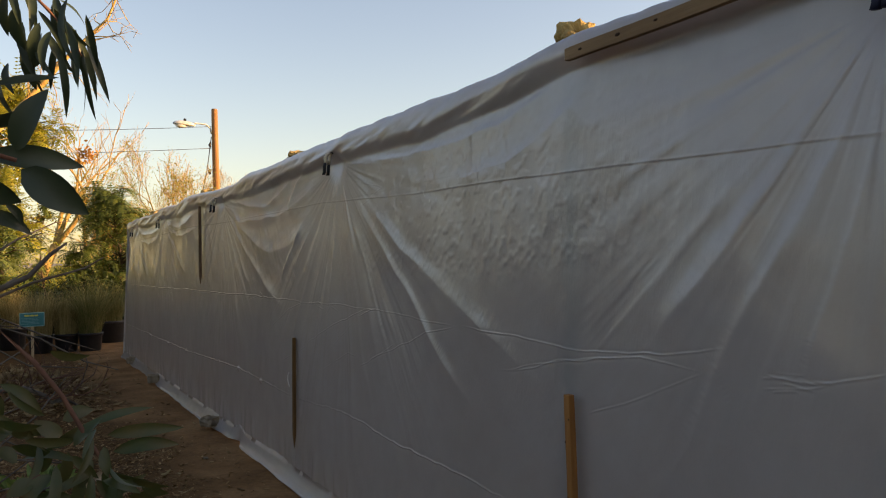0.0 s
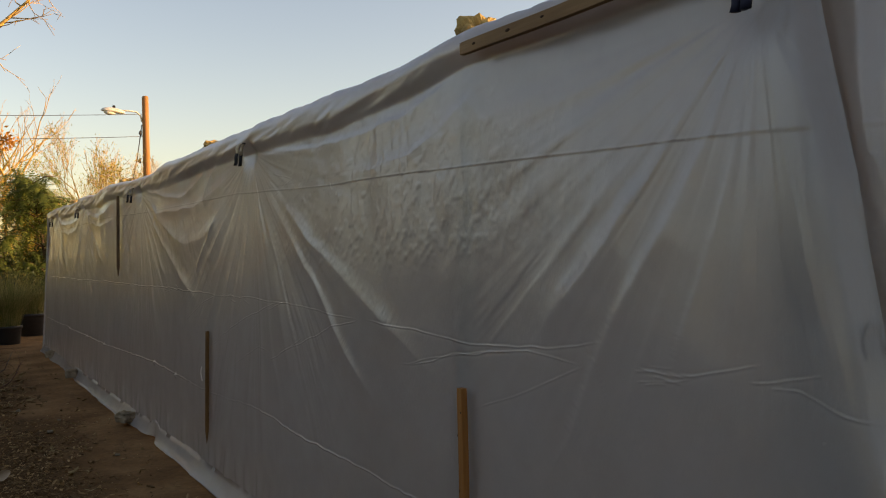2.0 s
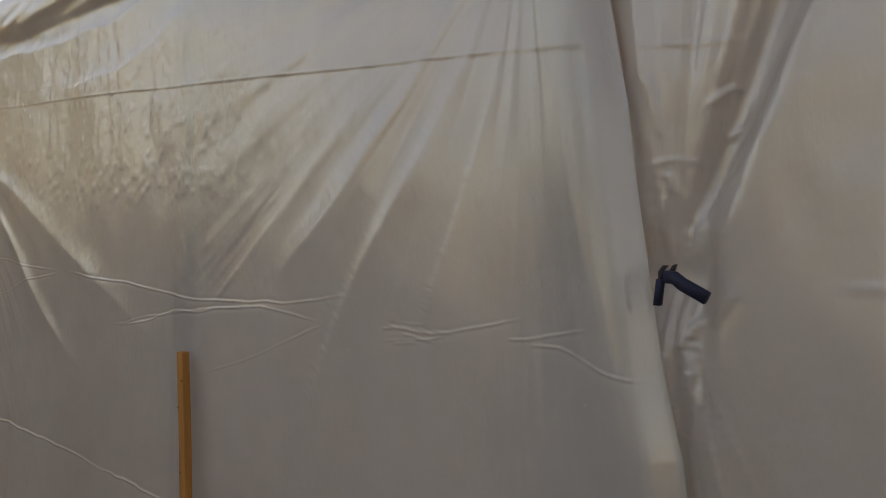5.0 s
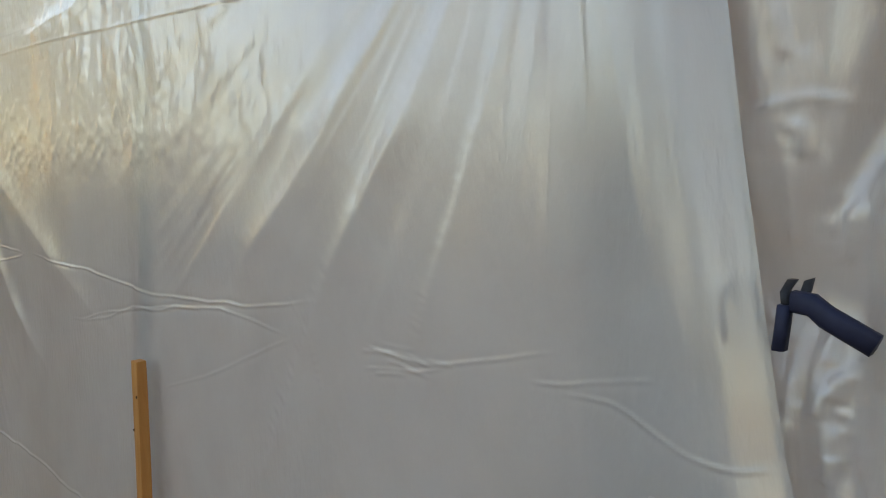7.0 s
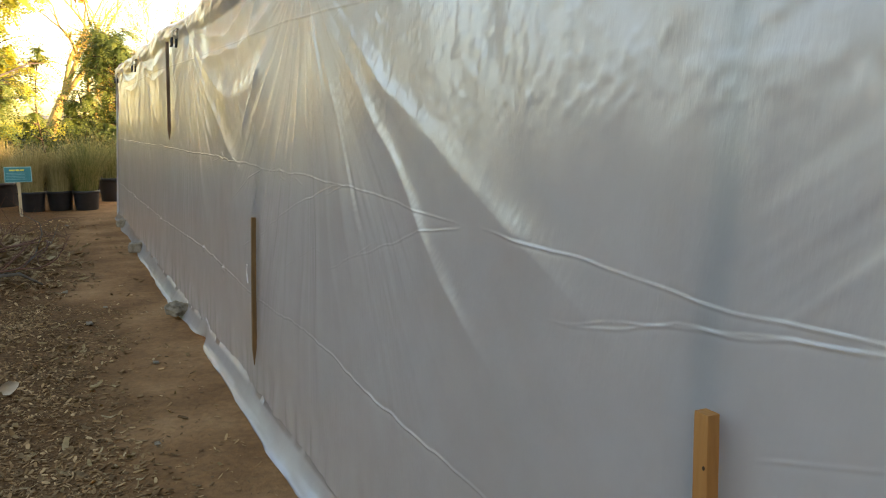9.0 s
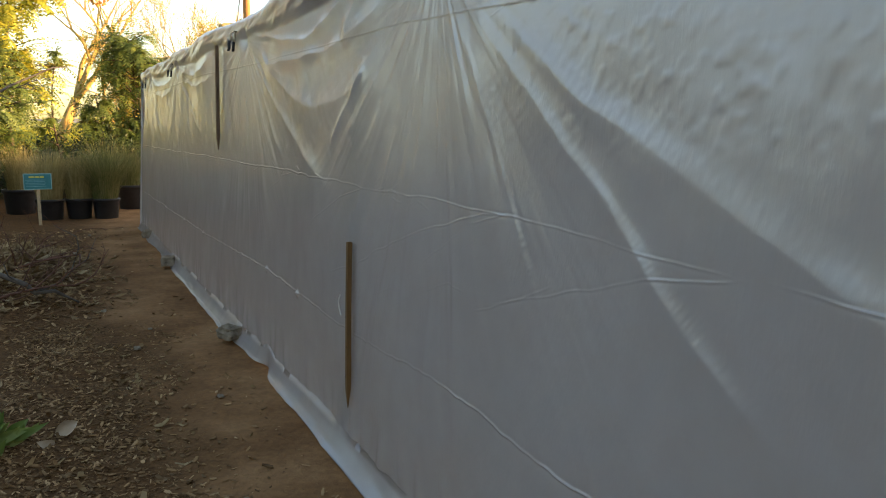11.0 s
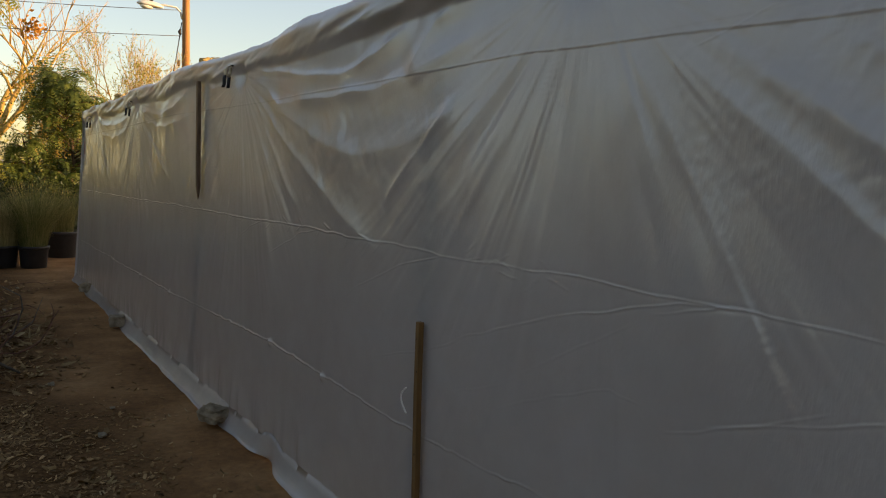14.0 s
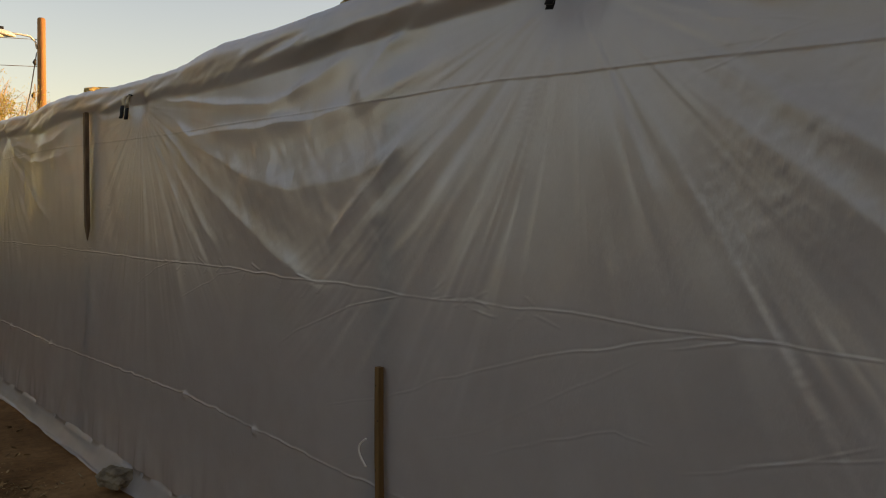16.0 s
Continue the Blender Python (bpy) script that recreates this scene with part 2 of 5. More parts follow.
def grid_mesh(name, X, Y, Z, material, parent=None, flip=False):
    """A mesh from three equal 2-D arrays."""
    r, c = X.shape
    co = np.stack([X, Y, Z], -1).reshape(-1, 3).astype(np.float32)
    i = np.arange(r * c).reshape(r, c)
    q = np.stack([i[:-1, :-1], i[:-1, 1:], i[1:, 1:], i[1:, :-1]], -1).reshape(-1, 4)
    if flip:
        q = q[:, ::-1]
    me = bpy.data.meshes.new(name)
    me.vertices.add(len(co))
    me.vertices.foreach_set("co", co.ravel())
    me.loops.add(q.size)
    me.loops.foreach_set("vertex_index", q.ravel().astype(np.int32))
    me.polygons.add(len(q))
    me.polygons.foreach_set("loop_start", np.arange(0, q.size, 4, dtype=np.int32))
    me.polygons.foreach_set("use_smooth", np.ones(len(q), dtype=bool))
    me.update(calc_edges=True)
    me.validate()
    me.materials.append(material)
    ob = new(name, me)
    if parent is not None:
        ob.parent = parent
    return ob


def part(name, bm, material, parent=None, label="", smooth=False):
    me = bpy.data.meshes.new(name)
    bm.to_mesh(me)
    bm.free()
    me.materials.append(material)
    if smooth:
        me.polygons.foreach_set("use_smooth", [True] * len(me.polygons))
    ob = new(name, me)
    if parent is not None:
        ob.parent = parent
    if label:
        ob["label"] = label
    return ob


def thing(name, loc, label, category, group="", rz=0.0):
    e = new(name)
    e.empty_display_size = 0.1
    e.matrix_basis = pose(*loc, 0, 0, rz)
    return tagged(e, label, category, group)


def box_bm(sx, sy, sz, centre=(0, 0, 0), bevel=0.0, bm=None):
    own = bm is None
    bm = bm or bmesh.new()
    vs = bmesh.ops.create_cube(bm, size=1)["verts"]
    bmesh.ops.scale(bm, vec=(sx, sy, sz), verts=vs)
    bmesh.ops.translate(bm, vec=centre, verts=vs)
    if bevel:
        es = list({e for v in vs for e in v.link_edges})
        bmesh.ops.bevel(bm, geom=es, offset=bevel, segments=2, affect="EDGES", profile=0.7)
    return bm


def tube(points, radii, sides=6):
    """Vertices and faces of a tapered tube along points."""
    P = np.array(points, float)
    R = np.broadcast_to(np.array(radii, float), (len(P),))
    T = np.gradient(P, axis=0)
    T /= np.linalg.norm(T, axis=1, keepdims=True) + 1e-9
    ref = np.array([0.31, 0.17, 0.93]) if abs(T[0] @ np.array([0.31, 0.17, 0.93])) < 0.9 else np.array([1.0, 0, 0])
    A = np.cross(T, ref)
    A /= np.linalg.norm(A, axis=1, keepdims=True) + 1e-9
    B = np.cross(T, A)
    a = np.arange(sides) * 2 * np.pi / sides
    V = P[:, None] + R[:, None, None] * (np.cos(a)[None, :, None] * A[:, None] + np.sin(a)[None, :, None] * B[:, None])
    V = V.reshape(-1, 3)
    F = []
    for k in range(len(P) - 1):
        for s in range(sides):
            s2 = (s + 1) % sides
            F.append((k * sides + s, k * sides + s2, (k + 1) * sides + s2, (k + 1) * sides + s))
    F.append(tuple(range(sides))[::-1])
    F.append(tuple((len(P) - 1) * sides + s for s in range(sides)))
    return V, F


class Bag:
    """Gathers geometry into one mesh."""

    def __init__(self):
        self.v, self.f, self.n = [], [], 0

    def add(self, V, F):
        self.v.append(np.asarray(V, float))
        self.f.extend([tuple(i + self.n for i in f) for f in F])
        self.n += len(V)

    def mesh(self, name, material, parent=None, label="", smooth=True):
        return link_mesh(name, np.concatenate(self.v), self.f, material, smooth, parent, label)


def hash2(ix, iy, seed):
    h = np.sin(ix * 127.1 + iy * 311.7 + seed * 74.7) * 43758.5453
    return h - np.floor(h)


def vnoise(x, y, seed=0):
    """Smooth value noise in -1..1 on arrays."""
    ix, iy = np.floor(x), np.floor(y)
    fx, fy = x - ix, y - iy
    fx, fy = fx * fx * fx * (fx * (fx * 6 - 15) + 10), fy * fy * fy * (fy * (fy * 6 - 15) + 10)
    a, b = hash2(ix, iy, seed), hash2(ix + 1, iy, seed)
    c, d = hash2(ix, iy + 1, seed), hash2(ix + 1, iy + 1, seed)
    return 2 * (a + (b - a) * fx + (c - a) * fy + (a - b - c + d) * fx * fy) - 1


def sstep(a, b, x):
    t = np.clip((x - a) / (b - a), 0, 1)
    return t * t * (3 - 2 * t)


# ---- ground ----
def axis_steps(*spans):
    out = []
    for a, b, step in spans:
        out.append(np.arange(a, b, step))
    out.append(np.array([spans[-1][1]]))
    return np.concatenate(out)


def mound(x, y):
    """Heap of rakings beside the path."""
    a = 0.27 * np.exp(-(((x - 0.95) / 0.62) ** 2 + ((y - 12.9) / 1.3) ** 2))
    b = 0.10 * np.exp(-(((x - 0.7) / 0.6) ** 2 + ((y - 8.4) / 1.0) ** 2))
    return a + b


def ground_z(x, y):
    near = 1 - sstep(18, 40, np.hypot(x, y - 8))
    left = 1 - sstep(1.7, 2.2, x)
    lump = 0.010 * vnoise(x * 0.9, y * 0.9, 3) + left * (0.012 * vnoise(x * 3.1, y * 3.1, 4) + 0.008 * vnoise(x * 8, y * 8, 5))
    lump = lump + 0.003 * vnoise(x * 11, y * 11, 6)
    flat = 1 - 0.8 * sstep(2.3, 2.5, x)
    return (lump * flat + mound(x, y)) * near - 0.012


gx = axis_steps((-700, -100, 100), (-100, -20, 10), (-20, -3, 1), (-3, 3.0, 0.05), (3, 20, 1.0), (20, 100, 10), (100, 700, 100))
gy = axis_steps((-700, -100, 100), (-100, -20, 10), (-20, 1, 1.0), (1, 22, 0.06), (22, 60, 1.5), (60, 100, 10), (100, 900, 100))
GX, GY = np.meshgrid(gx, gy)
ground = tagged(grid_mesh("ground", GX, GY, ground_z(GX, GY), M_SOIL),
                "bare brown trodden soil littered with bark chips", "ground", kind="structure")

# ---- plastic sheeting ----
WX, LEAN_BACK = 2.64, 0.0559        # foot of the wall, and how far it leans back per metre of height
CLAMPS = [(2.68, 2.20), (6.38, 2.25), (9.72, 2.24), (13.18, 2.256), (15.98, 2.257)]
NECK = (2.37, 1.395)


def wall_x(z):
    return WX + LEAN_BACK * z


FAN, THIN = 0.5, 0.0017


def fan(y, z, cy, cz, ribs, reach=1.35, seed=0, fine=0.0035, up=False, cone=0.0):
    """Pleats that spread from a gathered point."""
    dy, dz = y - cy, (z - cz if up else cz - z)
    r = np.hypot(dy, dz)
    phi = np.degrees(np.arctan2(dy, np.maximum(dz, 1e-4)))
    below = sstep(-0.02, 0.06, dz)
    h = 0 * y
    for k, (at_, w, amp) in enumerate(ribs):
        wob = 1.5 * vnoise(r * 2.5, 0 * r + k, seed + 11)
        lift = (0.65 + 0.35 * vnoise(r * 3.0 + k, 0 * r, seed + 23)) * FAN
        u = (phi - at_ - wob) * (1 if at_ >= 0 else -1)
        drop = 0.9 * w if abs(at_) < 12 else 3.2 * w
        h = h + amp * lift * np.minimum(r / 1.1, 1.5) * np.where(u > 0, np.exp(-(u / (0.8 * w)) ** 2), np.exp(-np.abs(u / drop) ** 1.3))
    h = h + fine * vnoise(phi / 4.2 + 50, r * 1.6, seed + 5) + 0.6 * fine * vnoise(phi / 1.9 + 50, r * 2.2, seed + 6)
    # bundles of thin taut lines
    bundle = sstep(0.05, 0.45, vnoise(phi / 9.0 + 20, r * 0.5, seed + 7) + 0.10)
    thin = vnoise(phi * 0.75 + 80, r * 3.2, seed + 8) + 0.7 * vnoise(phi * 1.5 + 80, r * 5.5, seed + 9)
    h = h + THIN * bundle * thin * np.minimum(r, 1.6) / 1.6 * sstep(66, 46, np.abs(phi))
    if cone:
        h = h * np.exp(-(phi / cone) ** 4)
    window = sstep(0.02, 0.22, r) * (1 - sstep(0.45 * reach, reach, r)) * below
    return h * window - 0.030 * np.exp(-(r / 0.09) ** 2)


def pleat(h, y, z, pts, w, amp, back=3.2, seed=0):
    """A fold along points (y, z): it falls away over w on its upper side and slowly below; added to h in place."""
    pts = np.array(pts, float)
    lo, hi = pts.min(0) - 7 * w, pts.max(0) + 7 * w
    inside = (y > lo[0]) & (y < hi[0]) & (z > lo[1]) & (z < hi[1])
    yy = y[inside] + 0.010 * vnoise(z[inside] * 6, 0 * z[inside] + seed, seed + 42)
    zz = z[inside] + 0.010 * vnoise(y[inside] * 5, 0 * y[inside] + seed, seed + 41)
    best = np.full(yy.shape, 9.0)
    side_ = np.zeros(yy.shape)
    along = np.zeros(yy.shape)
    n = len(pts) - 1
    for k in range(n):
        p, d = pts[k], pts[k + 1] - pts[k]
        ln = math.hypot(*d)
        up = np.array([-d[1], d[0]]) / ln * (1 if d[0] > 0 else -1)
        t = np.clip(((yy - p[0]) * d[0] + (zz - p[1]) * d[1]) / (ln * ln), 0, 1)
        dist = np.hypot(yy - p[0] - t * d[0], zz - p[1] - t * d[1])
        closer = dist < best
        best = np.where(closer, dist, best)
        side_ = np.where(closer, (yy - p[0]) * up[0] + (zz - p[1]) * up[1], side_)
        along = np.where(closer, (k + t) / n, along)
    taper = sstep(0, 0.25, along) * sstep(1, 0.72, along) * (0.75 + 0.7 * along)
    wide = w * (0.55 + 0.6 * along) * (1 + 0.25 * vnoise(along * 9, 0 * along, seed + 3))
    vary = 0.85 + 0.25 * vnoise(yy * 7, zz * 7, seed + 2)
    face = np.where(side_ > 0, np.exp(-(best / wide) ** 1.4), np.exp(-(best / (back * wide)) ** 1.3))
    # small crumples across the lit face
    crumple = vnoise(along * 24 * n, best * 30 + along * 40, seed + 6) * np.exp(-((best - 0.7 * wide) / (0.8 * wide)) ** 2) * (side_ > 0)
    h[inside] += taper * (amp * vary * face + 0.0005 * crumple)


def crease(h, y, z, pts, amp=0.006, w=0.007, seed=0):
    """A sharp raised line along points (y, z), added to h in place."""
    pts = np.array(pts, float)
    lo, hi = pts.min(0) - 0.06, pts.max(0) + 0.06
    inside = (y > lo[0]) & (y < hi[0]) & (z > lo[1]) & (z < hi[1])
    yy, zz = y[inside], z[inside]
    zz = zz + 0.006 * vnoise(yy * 9, 0 * yy, seed + 41)
    best = np.full(yy.shape, 9.0)
    along = np.zeros(yy.shape)
    n = len(pts) - 1
    for k in range(n):
        p, d = pts[k], pts[k + 1] - pts[k]
        t = np.clip(((yy - p[0]) * d[0] + (zz - p[1]) * d[1]) / (d @ d), 0, 1)
        dist = np.hypot(yy - p[0] - t * d[0], zz - p[1] - t * d[1])
        closer = dist < best
        best = np.where(closer, dist, best)
        along = np.where(closer, (k + t) / n, along)
    taper = sstep(0, 0.12, along) * sstep(1, 0.88, along)
    vary = 0.75 + 0.25 * vnoise(yy * 14, zz * 14, seed + 2)
    h[inside] += amp * taper * vary * (np.exp(-(best / w) ** 2) - 0.35 * np.exp(-(best / (3.2 * w)) ** 2))


SEAM_Y = np.array([2.2, 3.0, 3.95, 5.6, 6.65, 7.5, 8.8, 10.7, 17.5])
SEAM_Z = np.array([1.83, 1.872, 1.907, 1.955, 2.006, 2.016, 2.028, 2.055, 2.055])
CREASES = [
    ([(7.93, 1.04), (7.68, 1.15), (7.41, 1.25), (7.06, 1.32)], 0.008),
    ([(9.01, 1.14), (8.59, 1.29), (8.27, 1.34)], 0.006),
    ([(9.69, 1.16), (9.39, 1.28), (9.02, 1.35)], 0.006),
    ([(7.58, 0.84), (7.17, 0.94), (6.85, 1.06), (6.43, 1.19), (5.95, 1.30), (5.69, 1.316)], 0.008),
    ([(6.67, 0.84), (6.40, 0.96), (6.17, 1.03), (6.04, 1.02)], 0.006),
    ([(5.98, 0.97), (5.77, 1.03), (5.52, 1.14)], 0.006),
    ([(4.39, 1.107), (4.17, 1.145), (4.04, 1.18), (3.56, 1.24), (3.28, 1.22)], 0.009),
    ([(3.86, 1.00), (3.64, 1.07), (3.44, 1.15), (3.27, 1.215)], 0.007),
    ([(4.78, 1.274), (4.32, 1.255), (3.91, 1.232), (3.62, 1.24), (3.17, 1.30)], 0.010),
    ([(3.07, 1.235), (2.90, 1.229), (2.65, 1.286)], 0.006),
    ([(3.07, 1.19), (2.93, 1.21), (2.86, 1.23)], 0.006),
    ([(2.71, 1.24), (2.57, 1.257), (2.50, 1.275)], 0.005),
    ([(2.65, 1.229), (2.57, 1.23), (2.45, 1.20), (2.36, 1.185)], 0.006),
    ([(6.07, 1.257), (5.80, 1.31), (5.51, 1.30), (5.31, 1.29), (4.78, 1.27)], 0.006),
    ([(5.90, 1.00), (5.34, 1.16), (5.13, 1.22), (4.81, 1.274)], 0.008),
    ([(7.50, 0.64), (6.66, 0.93), (6.07, 1.25)], 0.003),
    ([(4.44, 1.10), (4.20, 1.15), (3.98, 1.185), (3.79, 1.22), (3.64, 1.22)], 0.007),
    ([(7.21, 1.82), (7.32, 1.70), (7.43, 1.60)], 0.012),
    ([(6.62, 1.32), (6.33, 1.323), (6.03, 1.305), (5.73, 1.315)], 0.007),
    ([(6.0, 1.93), (5.70, 2.02), (6.3, 2.14)], 0.003),
    ([(3.30, 1.30), (3.22, 1.22), (3.18, 1.12)], 0.005),
]

# folds that hang from the clamps: points (y, z), width, rise
PLEATS = [
    ([(6.25, 2.16), (5.80, 1.878), (5.45, 1.66), (5.13, 1.52), (4.85, 1.38), (4.60, 1.28), (4.33, 1.15), (4.05, 1.02)], 0.095, 0.0115),
    ([(6.25, 2.12), (5.85, 1.80), (5.50, 1.52), (5.28, 1.37), (5.10, 1.23), (4.94, 1.11), (4.78, 1.0), (4.55, 0.82)], 0.058, 0.0095),
    ([(6.28, 2.10), (6.05, 1.76), (5.85, 1.46), (5.68, 1.20), (5.55, 1.0)], 0.030, 0.0045),
    ([(2.72, 2.12), (2.83, 1.862), (2.97, 1.658), (3.10, 1.453), (3.21, 1.264), (3.34, 0.992), (3.54, 0.70)], 0.050, 0.0085),
    ([(2.80, 2.10), (3.01, 1.823), (3.18, 1.592), (3.36, 1.43), (3.52, 1.30)], 0.075, 0.011),
    ([(2.70, 2.05), (2.77, 1.757), (2.84, 1.527), (2.90, 1.342), (2.94, 1.20)], 0.028, 0.0048),
    ([(3.90, 2.20), (3.94, 2.154), (4.14, 2.077), (4.38, 2.005), (4.66, 1.976), (5.1, 1.99)], 0.055, 0.007),
    ([(3.98, 2.30), (4.18, 2.24), (4.48, 2.18), (5.13, 2.15), (6.03, 2.20), (6.3, 2.24)], 0.040, 0.008),
    ([(9.30, 2.08), (9.02, 1.983), (8.53, 1.839), (8.23, 1.748), (7.87, 1.69), (7.53, 1.716), (7.24, 1.78), (7.05, 1.869), (6.85, 2.0)], 0.105, 0.020),
    ([(9.50, 2.12), (9.26, 2.03), (8.85, 1.796), (8.44, 1.619), (8.09, 1.467), (7.74, 1.338), (7.5, 1.25)], 0.060, 0.012),
    ([(9.45, 2.10), (9.10, 1.80), (8.75, 1.52), (8.50, 1.36)], 0.040, 0.006),
    ([(9.62, 2.24), (9.36, 2.17), (8.95, 2.01), (8.55, 1.99), (8.10, 1.985), (7.72, 1.987), (7.40, 2.012), (7.01, 2.097), (6.8, 2.2)], 0.060, 0.015),
    ([(9.60, 2.26), (9.29, 2.228), (8.57, 2.118), (8.11, 2.085), (7.74, 2.139), (7.50, 2.208), (7.4, 2.26)], 0.042, 0.013),
    ([(6.90, 2.30), (7.05, 2.27), (7.24, 2.20), (7.41, 2.066), (7.48, 2.0)], 0.050, 0.012),
    ([(7.08, 1.90), (7.14, 1.831), (7.24, 1.749), (7.37, 1.658), (7.51, 1.55), (7.60, 1.48)], 0.032, 0.011),
    ([(13.12, 2.23), (12.7, 2.14), (12.1, 2.09), (11.5, 2.11), (10.8, 2.25)], 0.055, 0.017),
    ([(13.12, 2.20), (12.6, 2.05), (12.0, 1.98), (11.3, 1.99), (10.75, 2.08)], 0.050, 0.012),
    ([(13.10, 2.18), (12.4, 1.86), (11.9, 1.66), (11.5, 1.52)], 0.045, 0.008),
    ([(15.92, 2.24), (15.3, 2.13), (14.6, 2.10), (13.9, 2.13), (13.3, 2.24)], 0.055, 0.017),
    ([(15.90, 2.20), (15.3, 2.03), (14.6, 1.97), (13.9, 2.0), (13.3, 2.16)], 0.050, 0.012),
    ([(15.90, 2.15), (15.3, 1.85), (14.9, 1.62), (14.7, 1.48)], 0.045, 0.008),
    ([(9.80, 2.24), (10.05, 2.19), (10.35, 2.19), (10.66, 2.27)], 0.040, 0.010),
    ([(17.2, 2.16), (16.8, 2.11), (16.4, 2.15), (16.05, 2.24)], 0.045, 0.012),
]
ROLL_Y = np.array([2.0, 2.9, 3.95, 4.4, 5.2, 6.2, 6.38, 6.7, 7.4, 7.95, 8.6, 9.5, 9.72, 10.2, 10.7, 11.9, 13.0, 13.18, 14.6, 15.98, 16.6, 17.3])
ROLL_Z = np.array([2.29, 2.31, 2.325, 2.272, 2.240, 2.262, 2.285, 2.265, 2.270, 2.250, 2.232, 2.262, 2.28, 2.25, 2.28, 2.225, 2.255, 2.28, 2.225, 2.28, 2.25, 2.24])


def sheet_relief(y, z):
    """How far the sheeting stands out from its plane."""
    h = 0.012 * vnoise(y * 1.3, z * 0.9, 1) + 0.005 * vnoise(y * 3.1, z * 1.7, 2) + 0.0018 * vnoise(y * 9, z * 5, 8)
    c = CLAMPS
    h = h + fan(y, z, *c[0], [(-14, 2.2, 0.006), (4, 1.6, 0.004), (48, 2.6, 0.010)], 2.2, 1, 0.0014)
    h = h + fan(y, z, *c[1], [(52, 2.4, 0.016), (43, 2.0, 0.014), (36, 1.8, 0.016), (28, 1.7, 0.012), (17, 1.7, 0.014), (8, 1.6, 0.010), (-3, 1.6, 0.009),
                              (-11, 1.8, 0.012), (-20, 1.6, 0.009), (-28, 2.0, 0.010)], 2.4, 2, 0.0014)
    h = h + fan(y, z, *c[2], [(-46, 2.2, 0.012), (-34, 2.0, 0.014), (-22, 1.8, 0.012), (-12, 1.7, 0.012), (-3, 1.6, 0.010), (7, 1.7, 0.013), (18, 2.0, 0.014), (30, 2.4, 0.014)], 1.9, 3, 0.002)
    h = h + fan(y, z, *c[3], [(-50, 4, 0.014), (-34, 3, 0.016), (-18, 3, 0.014), (-3, 2.4, 0.012), (14, 3, 0.014), (30, 3, 0.014), (46, 4, 0.012)], 1.6, 4, 0.0028)
    h = h + fan(y, z, *c[4], [(-46, 4, 0.014), (-28, 3, 0.016), (-12, 2.4, 0.012), (6, 2.4, 0.014), (24, 3, 0.016)], 1.6, 5, 0.0028)
    for k, (pts, w, amp) in enumerate(PLEATS):
        near_end = pts[0][0] < 6.8
        pleat(h, y, z, pts, (0.55 if near_end else 0.75) * w, (0.92 if near_end else 1.05) * amp, 3.2 if near_end else 2.0, 3 * k)
    h = h + 0.006 * vnoise((y + 0.55 * z) * 2.6, z * 0.35, 33) * sstep(1.7, 1.0, z) + 0.0025 * vnoise((y + 0.5 * z) * 7.5, z * 0.5, 34) * sstep(1.5, 0.8, z)
    # loose roll along the top edge, hanging over the wall
    over = z - np.interp(y, ROLL_Y, ROLL_Z) - 0.008 * vnoise(y * 3.1, 0 * y, 10)
    h = h + (0.034 + 0.010 * vnoise(y * 1.7, 0 * y, 9)) * sstep(-0.035, 0.045, over)
    h = h + (0.013 * vnoise(y * 1.3 + z * 12, z * 5 - y * 0.6, 12) + 0.008 * vnoise(y * 3.4 + z * 24, z * 6 - y, 13) + 0.003 * vnoise(y * 11 + z * 30, z * 9 - y * 2, 36)) * sstep(-0.04, 0.05, over)
    # puckered film
    zone = sstep(2.9, 4.2, y) * sstep(6.25, 5.6, y) * sstep(1.42, 1.62, z) * sstep(2.3, 2.15, z)
    p = vnoise((y + 0.4 * z) * 34, z * 30, 14) + 0.5 * vnoise(y * 50, z * 44, 15)
    h = h + zone * 0.0012 * np.clip(p, -0.15, 1.2)
    zone = sstep(2.9, 3.3, y) * sstep(5.3, 4.4, y) * sstep(1.35, 1.75, z) * sstep(2.32, 2.2, z)
    h = h + zone * 0.0012 * (vnoise(y * 22 + z, z * 5.0, 16) + 0.6 * vnoise(y * 36, z * 12, 17))
    zone = sstep(6.9, 7.4, y) * sstep(9.5, 8.9, y) * sstep(1.36, 1.5, z) * sstep(2.0, 1.85, z)
    h = h + zone * (0.0008 * vnoise((y - 0.5 * z) * 15, (z + 0.3 * y) * 5, 18) + 0.0017 * np.clip(vnoise((y - 0.6 * z) * 22, (z + 0.4 * y) * 12, 35), -0.2, 1.0))
    zone = sstep(9.9, 10.2, y) * sstep(1.35, 1.45, z) * sstep(2.1, 1.95, z)
    h = h + zone * 0.003 * vnoise((y - 0.3 * z) * 9, (z + 0.2 * y) * 3, 19)
    # posts press from behind
    for py in (3.95, 7.2, 10.55, 13.9):
        near = np.exp(-((y - py) / 0.075) ** 4)
        h = h * (1 - near) + np.maximum(h, -0.006) * near + 0.0006 * vnoise(y * 26, z * 22, 30) * np.exp(-((y - py) / 0.05) ** 4)
    # overlapping lap at the upper seam
    seam = np.interp(y, SEAM_Y, SEAM_Z) + 0.004 * vnoise(y * 2.5, 0 * y, 20)
    h = h + 0.0005 * np.tanh((z - seam) / 0.0025) + 0.0006 * np.exp(-((z - seam - 0.004) / 0.004) ** 2)
    # the two long creases
    mid = 1.335 - 0.02 * sstep(8.5, 6.6, y) + 0.006 * vnoise(y * 2.7, 0 * y, 21) + 0.004 * vnoise(y * 11, 0 * y, 22)
